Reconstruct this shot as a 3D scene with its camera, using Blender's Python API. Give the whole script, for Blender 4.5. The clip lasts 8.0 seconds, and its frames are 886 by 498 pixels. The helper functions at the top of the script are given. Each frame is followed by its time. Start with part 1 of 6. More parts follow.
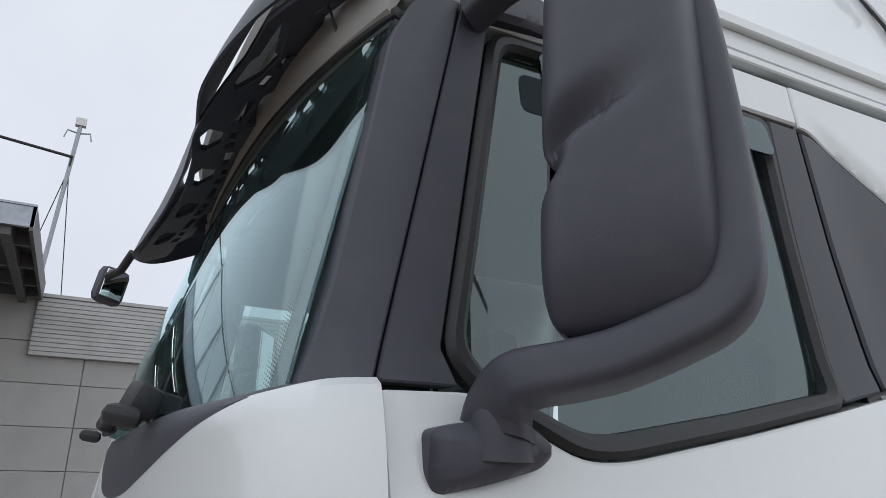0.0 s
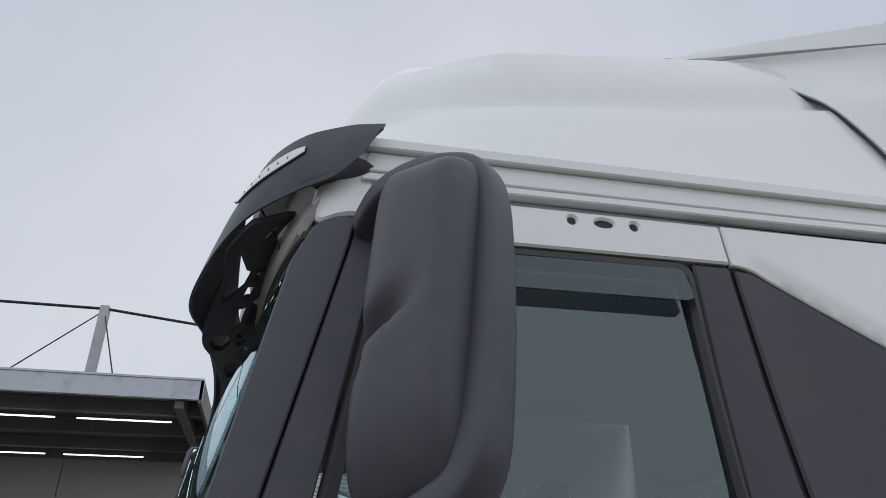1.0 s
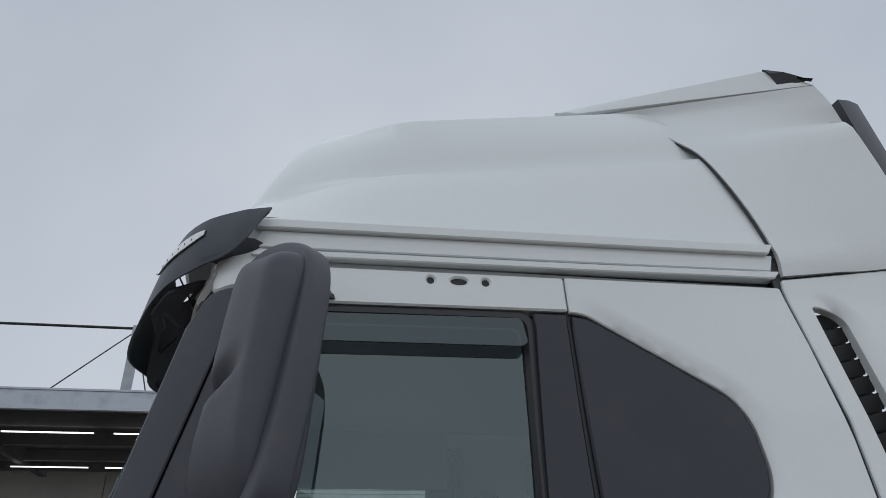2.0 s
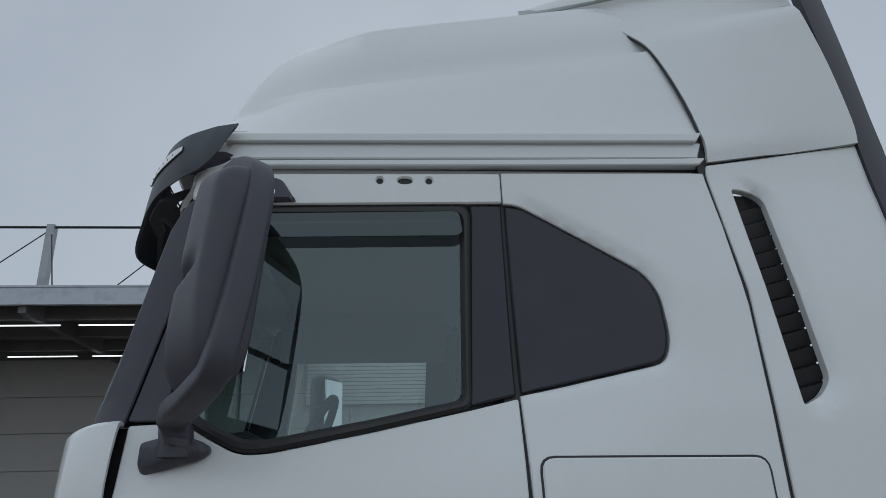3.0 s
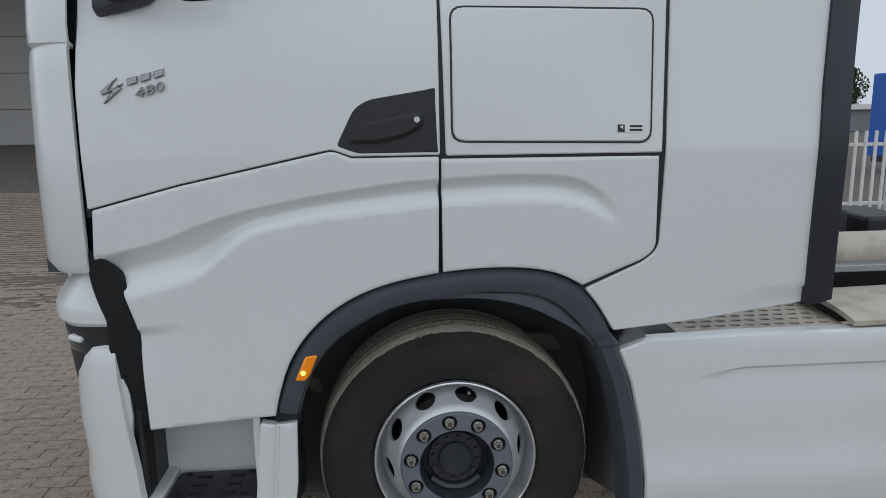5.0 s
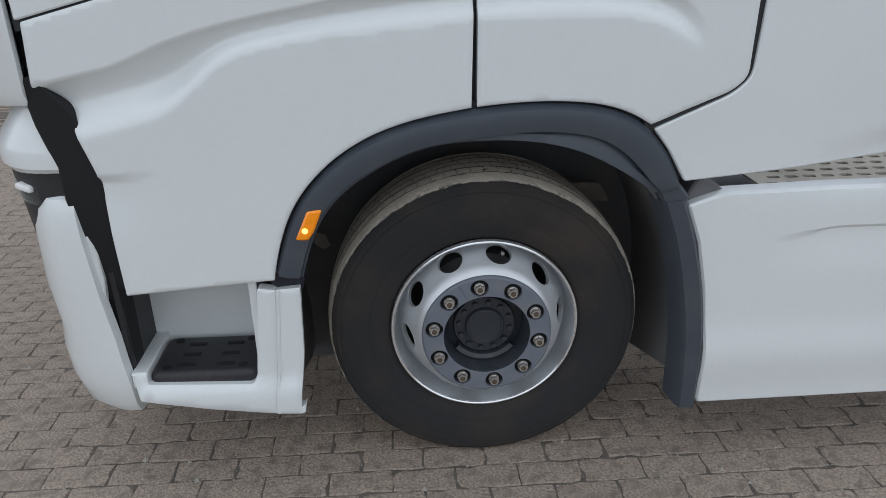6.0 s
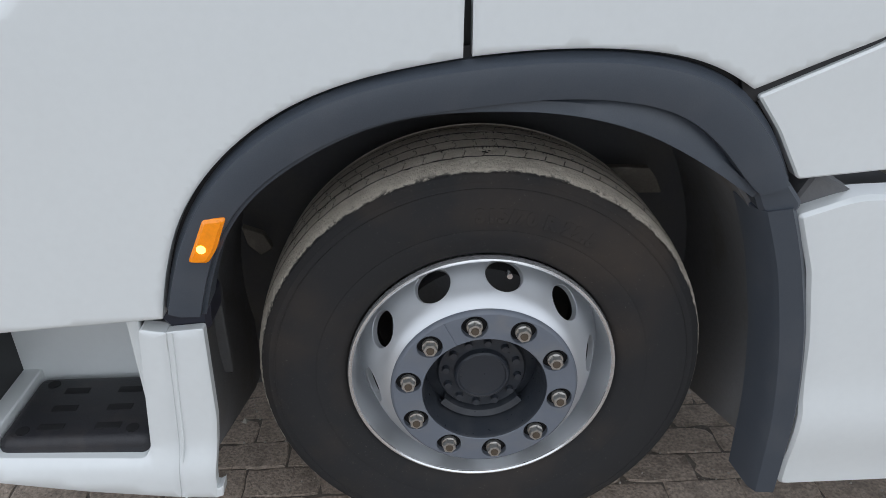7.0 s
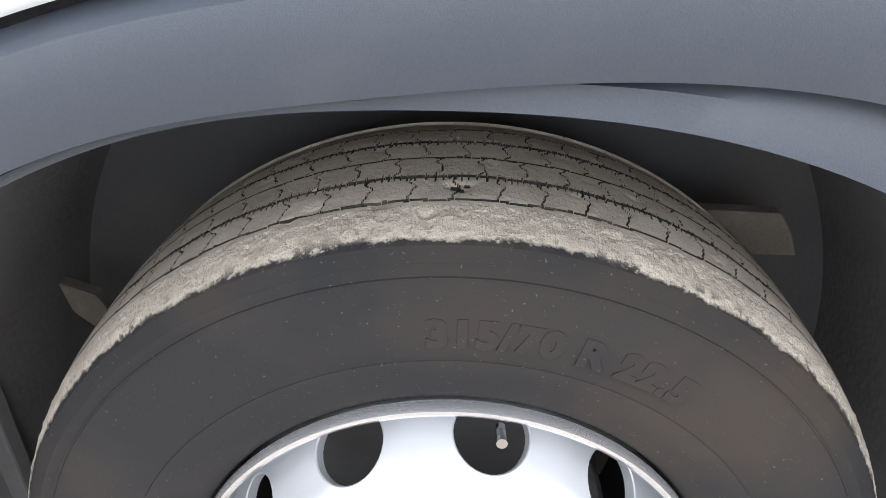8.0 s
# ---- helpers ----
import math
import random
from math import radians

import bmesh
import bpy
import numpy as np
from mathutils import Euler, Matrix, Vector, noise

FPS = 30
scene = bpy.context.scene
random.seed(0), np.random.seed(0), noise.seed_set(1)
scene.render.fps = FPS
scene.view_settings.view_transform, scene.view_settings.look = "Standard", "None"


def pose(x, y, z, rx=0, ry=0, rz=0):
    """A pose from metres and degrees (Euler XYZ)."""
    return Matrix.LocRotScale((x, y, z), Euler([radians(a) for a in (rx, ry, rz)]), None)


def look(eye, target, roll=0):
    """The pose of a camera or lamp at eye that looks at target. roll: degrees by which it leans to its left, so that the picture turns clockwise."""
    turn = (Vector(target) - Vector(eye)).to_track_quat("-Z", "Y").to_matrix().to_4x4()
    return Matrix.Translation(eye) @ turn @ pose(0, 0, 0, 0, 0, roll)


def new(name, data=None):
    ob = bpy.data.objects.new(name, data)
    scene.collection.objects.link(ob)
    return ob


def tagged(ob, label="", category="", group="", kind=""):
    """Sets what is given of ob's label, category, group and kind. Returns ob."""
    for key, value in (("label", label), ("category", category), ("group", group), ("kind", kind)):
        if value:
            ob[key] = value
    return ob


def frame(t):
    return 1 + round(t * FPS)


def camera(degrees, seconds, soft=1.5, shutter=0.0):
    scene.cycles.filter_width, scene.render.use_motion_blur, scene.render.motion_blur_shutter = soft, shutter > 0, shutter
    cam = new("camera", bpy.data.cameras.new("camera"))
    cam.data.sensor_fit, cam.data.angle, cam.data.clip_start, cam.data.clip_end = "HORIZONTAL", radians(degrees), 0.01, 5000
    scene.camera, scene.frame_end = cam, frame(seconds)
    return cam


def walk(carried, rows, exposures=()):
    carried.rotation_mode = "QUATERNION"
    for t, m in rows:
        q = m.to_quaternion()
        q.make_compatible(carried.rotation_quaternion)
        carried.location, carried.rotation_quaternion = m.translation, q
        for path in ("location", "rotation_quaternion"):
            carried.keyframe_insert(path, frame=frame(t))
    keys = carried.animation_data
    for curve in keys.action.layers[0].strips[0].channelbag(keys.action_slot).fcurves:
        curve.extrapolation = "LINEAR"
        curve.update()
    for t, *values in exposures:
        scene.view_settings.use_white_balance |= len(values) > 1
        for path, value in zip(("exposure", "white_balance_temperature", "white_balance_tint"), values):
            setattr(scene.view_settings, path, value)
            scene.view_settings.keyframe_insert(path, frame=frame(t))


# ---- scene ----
cam = camera(64.2, 8.0, soft=0.7)
PATH = [
    (0, (-1.524, -0.798, 2.079), (-0.667, 0.903, 2.689), 1.2),
    (0.2, (-1.451, -0.886, 2.109), (-0.699, 0.813, 2.849), 0.7),
    (0.5, (-1.321, -1.0, 2.13), (-0.722, 0.69, 3.017), -0.0),
    (1, (-1.111, -1.189, 2.107), (-0.72, 0.527, 3.056), -0.5),
    (1.5, (-0.942, -1.455, 2.081), (-0.636, 0.273, 3.04), -0.5),
    (1.7, (-0.866, -1.551, 2.083), (-0.567, 0.177, 3.044), -0.7),
    (2.8, (-0.44, -1.897, 1.993), (-0.255, -0.082, 2.812), -1.6),
    (3, (-0.423, -1.982, 1.971), (-0.275, -0.104, 2.641), -1.5),
    (3.5, (-0.381, -2.151, 1.92), (-0.242, -0.193, 2.307), -1.4),
    (3.9, (-0.322, -2.216, 1.87), (-0.18, -0.233, 2.088), -1.4),
    (4, (-0.299, -2.224, 1.864), (-0.162, -0.236, 2.029), -1.4),
    (4.5, (-0.23, -2.267, 1.815), (-0.096, -0.276, 1.689), -1.2),
    (5, (-0.214, -2.277, 1.751), (-0.068, -0.319, 1.371), -0.9),
    (5.2, (-0.217, -2.249, 1.738), (-0.061, -0.319, 1.24), -0.7),
    (6.3, (-0.26, -1.625, 1.586), (-0.158, 0.182, 0.734), -0.7),
    (6.5, (-0.246, -1.494, 1.549), (-0.146, 0.308, 0.686), -0.5),
    (7, (-0.145, -1.134, 1.487), (-0.064, 0.631, 0.55), -0.2),
    (7.5, (-0.097, -0.781, 1.395), (-0.048, 0.948, 0.39), -0.5),
    (8, (-0.001, -0.396, 1.274), (-0.03, 1.334, 0.284), 0.6),
]
walk(cam, [(t, look(eye, target, roll)) for t, eye, target, roll in PATH],
     exposures=((0.0, 0.42, 6350, 8), (0.5, 0.33, 6350, 8), (1.0, 0.2, 6350, 8), (1.7, 0.05, 6300, 7), (3.0, -0.27, 6000, 4), (3.5, -0.13, 6000, 4), (4.5, 0.02, 6150, 6),
                (5.2, 0.2, 6200, 6), (6.5, 0.55, 6100, 6), (7.0, 0.7, 6200, 7), (7.5, 1.2, 6300, 8), (8.0, 2.2, 6400, 9)))

# ---- sky and sun: flat overcast light ----
world = bpy.data.worlds.new("overcast_sky")
scene.world = world
world.use_nodes = True
wn, wl = world.node_tree.nodes, world.node_tree.links
wn.clear()
w_out, w_bg = wn.new("ShaderNodeOutputWorld"), wn.new("ShaderNodeBackground")
w_sky, w_mix = wn.new("ShaderNodeTexSky"), wn.new("ShaderNodeMix")
w_sky.sky_type, w_sky.sun_disc, w_sky.sun_elevation, w_sky.sun_rotation = "NISHITA", False, radians(50), radians(200)
w_noise, w_ramp, w_co = wn.new("ShaderNodeTexNoise"), wn.new("ShaderNodeValToRGB"), wn.new("ShaderNodeTexCoord")
w_noise.inputs["Scale"].default_value, w_noise.inputs["Detail"].default_value = 1.4, 5
w_ramp.color_ramp.elements[0].position, w_ramp.color_ramp.elements[1].position = 0.3, 0.75
w_ramp.color_ramp.elements[0].color = (4.55, 4.75, 5.4, 1)
w_ramp.color_ramp.elements[1].color = (6.15, 6.25, 6.7, 1)
w_mix.data_type = "RGBA"
w_mix.inputs["Factor"].default_value = 0.94
wl.new(w_co.outputs["Generated"], w_noise.inputs["Vector"])
wl.new(w_noise.outputs["Fac"], w_ramp.inputs["Fac"])
wl.new(w_sky.outputs["Color"], w_mix.inputs["A"])
wl.new(w_ramp.outputs["Color"], w_mix.inputs["B"])
wl.new(w_mix.outputs["Result"], w_bg.inputs["Color"])
w_bg.inputs["Strength"].default_value = 0.105
wl.new(w_bg.outputs["Background"], w_out.inputs["Surface"])

sun = new("sun", bpy.data.lights.new("sun", "SUN"))
sun.data.energy, sun.data.angle, sun.data.color = 0.66, radians(165), (1.0, 0.97, 0.93)
sun.matrix_world = look((-3, -6, 8), (0, 0, 0))


# ---- materials ----
def material(name, base, rough=0.5, metal=0.0, grain=0.0, grain_scale=300.0, stain=0.0, stain_scale=4.0,
             stain_color=(0.2, 0.18, 0.15), coat=0.0, bump=0.0, bump_scale=80.0, vary=0.0):
    m = bpy.data.materials.new(name)
    m.use_nodes = True
    n, l = m.node_tree.nodes, m.node_tree.links
    b = n["Principled BSDF"]
    b.inputs["Base Color"].default_value = (*base, 1)
    b.inputs["Roughness"].default_value, b.inputs["Metallic"].default_value = rough, metal
    b.inputs["Coat Weight"].default_value, b.inputs["Coat Roughness"].default_value = coat, 0.04
    co = n.new("ShaderNodeTexCoord")
    color = None
    rgb = n.new("ShaderNodeRGB")
    rgb.outputs[0].default_value = (*base, 1)
    color = rgb.outputs[0]

    def blend(factor, a, c):
        mix = n.new("ShaderNodeMix")
        mix.data_type = "RGBA"
        l.new(factor, mix.inputs["Factor"])
        l.new(a, mix.inputs["A"])
        mix.inputs["B"].default_value = (*c, 1)
        return mix.outputs["Result"]

    def noise_at(scale, detail, low, high, amount):
        t, r = n.new("ShaderNodeTexNoise"), n.new("ShaderNodeMapRange")
        t.inputs["Scale"].default_value, t.inputs["Detail"].default_value = scale, detail
        l.new(co.outputs["Object"], t.inputs["Vector"])
        l.new(t.outputs["Fac"], r.inputs["Value"])
        r.inputs["From Min"].default_value, r.inputs["From Max"].default_value = low, high
        r.inputs["To Min"].default_value, r.inputs["To Max"].default_value = 0, amount
        return t, r.outputs["Result"]

    if vary:
        info, r = n.new("ShaderNodeObjectInfo"), n.new("ShaderNodeMath")
        r.operation = "MULTIPLY"
        l.new(info.outputs["Random"], r.inputs[0])
        r.inputs[1].default_value = vary
        color = blend(r.outputs[0], color, [v * 0.5 for v in base])
    if grain:
        t, f = noise_at(grain_scale, 3, 0.35, 0.7, grain)
        color = blend(f, color, [v * 0.45 for v in base])
    if stain:
        t, f = noise_at(stain_scale, 7, 0.5, 0.72, stain)
        color = blend(f, color, stain_color)
    l.new(color, b.inputs["Base Color"])
    if bump:
        t, f = noise_at(bump_scale, 6, 0.2, 0.8, 1.0)
        bn = n.new("ShaderNodeBump")
        bn.inputs["Strength"].default_value, bn.inputs["Distance"].default_value = bump, 0.003
        l.new(f, bn.inputs["Height"])
        l.new(bn.outputs["Normal"], b.inputs["Normal"])
        rr = n.new("ShaderNodeMapRange")
        l.new(f, rr.inputs["Value"])
        rr.inputs["To Min"].default_value, rr.inputs["To Max"].default_value = max(0.02, rough - 0.08), min(1, rough + 0.1)
        l.new(rr.outputs["Result"], b.inputs["Roughness"])
    return m


PAINT = material("white_paint", (0.74, 0.77, 0.77), 0.32, coat=0.6, stain=0.10, stain_scale=2.2, stain_color=(0.55, 0.55, 0.52),
                 grain=0.03, grain_scale=60)
PLASTIC = material("grey_grained_plastic", (0.058, 0.069, 0.086), 0.42, bump=0.12, bump_scale=900, stain=0.25, stain_scale=9,
                   stain_color=(0.105, 0.11, 0.122), grain=0.2, grain_scale=500)
MIRROR_PLASTIC = material("mirror_plastic", (0.055, 0.056, 0.074), 0.46, bump=0.12, bump_scale=900, stain=0.35, stain_scale=16,
                          stain_color=(0.082, 0.08, 0.085), grain=0.15, grain_scale=420)
PANEL_DARK = material("dark_gloss_panel", (0.016, 0.0175, 0.029), 0.36, stain=0.15, stain_scale=6, stain_color=(0.05, 0.05, 0.055),
                      grain=0.1)
HUB_DARK = material("hub_dark_paint", (0.034, 0.039, 0.048), 0.32, stain=0.4, stain_scale=12, stain_color=(0.09, 0.09, 0.09), bump=0.1)
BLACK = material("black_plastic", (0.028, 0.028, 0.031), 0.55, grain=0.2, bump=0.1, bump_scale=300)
LINER = material("dusty_arch_liner", (0.15, 0.15, 0.152), 0.8, stain=0.6, stain_scale=7, stain_color=(0.11, 0.10, 0.085), bump=0.3)
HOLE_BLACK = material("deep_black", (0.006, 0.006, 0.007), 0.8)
WELL = material("dark_well_panel", (0.092, 0.092, 0.096), 0.7, stain=0.6, stain_scale=6, stain_color=(0.13, 0.118, 0.10), bump=0.3)
SEAL = material("rubber_seal", (0.02, 0.02, 0.022), 0.45, grain=0.3, grain_scale=120)
GREY_STEEL = material("galvanised_steel", (0.36, 0.38, 0.4), 0.45, metal=0.6, stain=0.4, stain_scale=3, stain_color=(0.22, 0.22, 0.23))
CHROME = material("chrome", (0.75, 0.76, 0.78), 0.12, metal=1.0, grain=0.1)
SILVER = material("silver_wheel_paint", (0.66, 0.68, 0.70), 0.34, metal=0.55, stain=0.1, stain_scale=14, stain_color=(0.5, 0.5, 0.5))
HUB_GREY = material("hub_grey_paint", (0.15, 0.168, 0.20), 0.5, stain=0.5, stain_scale=16, stain_color=(0.2, 0.2, 0.2), bump=0.1)
NUT_STEEL = material("worn_nut_steel", (0.62, 0.61, 0.58), 0.3, metal=0.8, stain=0.5, stain_scale=90, stain_color=(0.22, 0.15, 0.09))
ORANGE = material("orange_lens", (0.85, 0.26, 0.004), 0.22, coat=0.3, grain=0.25, grain_scale=150)
ORANGE.node_tree.nodes["Principled BSDF"].inputs["Emission Color"].default_value = (1, 0.28, 0.0, 1)
ORANGE.node_tree.nodes["Principled BSDF"].inputs["Emission Strength"].default_value = 0.14
WHITE_TRIM = material("white_trim", (0.8, 0.8, 0.8), 0.4, grain=0.05)
SEAT = material("seat_cloth", (0.07, 0.072, 0.08), 0.9, grain=0.12, grain_scale=40, bump=0.05, bump_scale=900)
DASH = material("dash_plastic", (0.06, 0.065, 0.07), 0.6, grain=0.2, bump=0.1, bump_scale=600)
LINING = material("cab_lining", (0.34, 0.35, 0.35), 0.85, grain=0.2, bump=0.1)
DECK = material("deck_aluminium", (0.58, 0.53, 0.45), 0.6, metal=0.1, stain=0.6, stain_scale=9, stain_color=(0.33, 0.28, 0.22), bump=0.15)
PANEL_WALL = material("concrete_wall_panel", (0.47, 0.462, 0.445), 0.85, stain=0.4, stain_scale=1.2, stain_color=(0.32, 0.32, 0.31),
                      grain=0.2, grain_scale=40, bump=0.15, vary=0.15)
CLADDING = material("grey_corrugated_cladding", (0.48, 0.48, 0.47), 0.5, metal=0.3, stain=0.3, stain_scale=1.5, stain_color=(0.25, 0.25, 0.24))
CANOPY_STEEL = material("canopy_steel", (0.13, 0.13, 0.135), 0.6, stain=0.5, stain_scale=2, stain_color=(0.07, 0.07, 0.07), grain=0.2)
FASCIA = material("aluminium_fascia", (0.42, 0.45, 0.5), 0.4, metal=0.5, stain=0.5, stain_scale=5, stain_color=(0.24, 0.26, 0.29))
PAVER = material("concrete_paver", (0.43, 0.352, 0.285), 0.92, stain=0.9, stain_scale=19, stain_color=(0.17, 0.142, 0.118), grain=0.95,
                 grain_scale=105, bump=1.0, bump_scale=120, vary=0.3)
YARD = material("sandy_yard", (0.16, 0.138, 0.116), 0.95, stain=0.9, stain_scale=14, stain_color=(0.05, 0.044, 0.038), grain=0.6,
                grain_scale=120, bump=0.5, bump_scale=60)
FENCE_WHITE = material("fence_white", (0.75, 0.75, 0.73), 0.5, stain=0.2, stain_scale=8)
BLUE = material("blue_tarpaulin", (0.02, 0.12, 0.5), 0.5, grain=0.2, grain_scale=10)
FAR_GREY = material("far_grey", (0.2, 0.22, 0.24), 0.7, stain=0.4, stain_scale=1)
LEAF = material("leaves", (0.05, 0.075, 0.03), 0.8, grain=0.5, grain_scale=6, vary=0.4)
BARK = material("bark", (0.1, 0.08, 0.06), 0.9, grain=0.5, grain_scale=30, bump=0.6)


def glass(name, tint, gloss=0.055):
    """A clear tinted pane: see-through, with a gloss that grows towards grazing views."""
    m = bpy.data.materials.new(name)
    m.use_nodes = True
    n, l = m.node_tree.nodes, m.node_tree.links
    n.remove(n["Principled BSDF"])
    clear, shine, mix = n.new("ShaderNodeBsdfTransparent"), n.new("ShaderNodeBsdfGlossy"), n.new("ShaderNodeMixShader")
    clear.inputs["Color"].default_value = (*tint, 1)
    shine.inputs["Roughness"].default_value = 0.0
    shine.inputs["Color"].default_value = (0.84, 1.0, 1.02, 1)
    lw, power, grow = n.new("ShaderNodeLayerWeight"), n.new("ShaderNodeMath"), n.new("ShaderNodeMapRange")
    power.operation = "POWER"
    power.inputs[1].default_value = 4.0
    lw.inputs["Blend"].default_value = 0.5
    grow.inputs["To Min"].default_value = gloss
    l.new(lw.outputs["Facing"], power.inputs[0])
    l.new(power.outputs[0], grow.inputs["Value"])
    l.new(grow.outputs["Result"], mix.inputs["Fac"])
    l.new(clear.outputs[0], mix.inputs[1])
    l.new(shine.outputs[0], mix.inputs[2])
    l.new(mix.outputs[0], n["Material Output"].inputs["Surface"])
    return m


GLASS = glass("tinted_glass", (0.74, 0.83, 0.82), 0.105)
SMOKED = glass("smoked_acrylic", (0.14, 0.14, 0.17), 0.085)
LENS = glass("clear_lens", (0.95, 0.96, 0.97), 0.05)
MIRROR = material("mirror_glass", (0.9, 0.9, 0.9), 0.01, metal=1.0)
TUBE = bpy.data.materials.new("light_tube")
TUBE.use_nodes = True
TUBE.node_tree.nodes["Principled BSDF"].inputs["Emission Color"].default_value = (1, 0.98, 0.95, 1)
TUBE.node_tree.nodes["Principled BSDF"].inputs["Emission Strength"].default_value = 1.6
BULB = bpy.data.materials.new("indicator_bulb")
BULB.use_nodes = True
BULB.node_tree.nodes["Principled BSDF"].inputs["Base Color"].default_value = (1, 0.5, 0.05, 1)
BULB.node_tree.nodes["Principled BSDF"].inputs["Emission Color"].default_value = (1, 0.55, 0.08, 1)
BULB.node_tree.nodes["Principled BSDF"].inputs["Emission Strength"].default_value = 3.0


# ---- mesh tools ----
from mathutils.geometry import delaunay_2d_cdt

YC = 1.2          # the truck's middle


def soften(bm, limit=34):
    """Smooth faces with hard edges where the surface turns sharply."""
    for f in bm.faces:
        f.smooth = True
    for e in bm.edges:
        if len(e.link_faces) == 2 and e.calc_face_angle(0) > radians(limit):
            e.smooth = False


def mesh_of(name, verts, faces, mat, smooth=True, limit=34):
    me = bpy.data.meshes.new(name)
    me.from_pydata([tuple(v) for v in verts], [], faces)
    me.materials.append(mat)
    me.validate()
    bm = bmesh.new()
    bm.from_mesh(me)
    bmesh.ops.recalc_face_normals(bm, faces=bm.faces)
    if smooth:
        soften(bm, limit)
    bm.to_mesh(me)
    bm.free()
    return me


def put(name, me, parent=None, label=""):
    ob = new(name, me)
    if parent is not None:
        ob.parent = parent
    return tagged(ob, label=label)


def part(name, bm, mat, parent, label="", smooth=True):
    me = bpy.data.meshes.new(name)
    bmesh.ops.recalc_face_normals(bm, faces=bm.faces)
    if smooth:
        soften(bm)
    bm.to_mesh(me)
    bm.free()
    me.materials.append(mat)
    return put(name, me, parent, label)


def thing(name, label, category, group="", kind="", at=(0, 0, 0)):
    ob = new(name)
    ob.empty_display_size = 0.1
    ob.location = at
    return tagged(ob, label=label, category=category, group=group, kind=kind)


def smooth_poly(pts, r=0.03, n=4):
    """Rounds the corners of a closed outline; a point may carry its own radius as a third number."""
    out = []
    for i, p in enumerate(pts):
        a, b, c = (np.array(q[:2], float) for q in (pts[i - 1], p, pts[(i + 1) % len(pts)]))
        rad = p[2] if len(p) > 2 else r
        da, dc = a - b, c - b
        la, lc = np.linalg.norm(da), np.linalg.norm(dc)
        k = min(rad, la * 0.45, lc * 0.45)
        if k < 1e-4:
            out.append(b)
            continue
        p0, p1 = b + da / la * k, b + dc / lc * k
        for j in range(n + 1):
            s = j / n
            out.append((1 - s) ** 2 * p0 + 2 * s * (1 - s) * b + s * s * p1)
    return np.array(out)


def resample(poly, step):
    out = []
    for i in range(len(poly)):
        a, b = poly[i], poly[(i + 1) % len(poly)]
        k = max(1, int(np.ceil(np.linalg.norm(b - a) / step)))
        out += [a + (b - a) * j / k for j in range(k)]
    return np.array(out)


def inside(poly, p):
    x, z = p[:, 0], p[:, 1]
    res = np.zeros(len(p), bool)
    for i in range(len(poly)):
        (x0, z0), (x1, z1) = poly[i - 1], poly[i]
        if z0 == z1:
            continue
        res ^= ((z0 > z) != (z1 > z)) & (x < (x1 - x0) * (z - z0) / (z1 - z0) + x0)
    return res


def inset(poly, d):
    """The outline moved inwards by d."""
    area = 0.5 * sum(poly[i - 1][0] * poly[i][1] - poly[i][0] * poly[i - 1][1] for i in range(len(poly)))
    prev, nxt = np.roll(poly, 1, 0), np.roll(poly, -1, 0)
    t = nxt - prev
    t /= np.linalg.norm(t, axis=1, keepdims=True) + 1e-9
    nrm = np.stack([-t[:, 1], t[:, 0]], 1) * (1 if area > 0 else -1)
    return poly + nrm * d


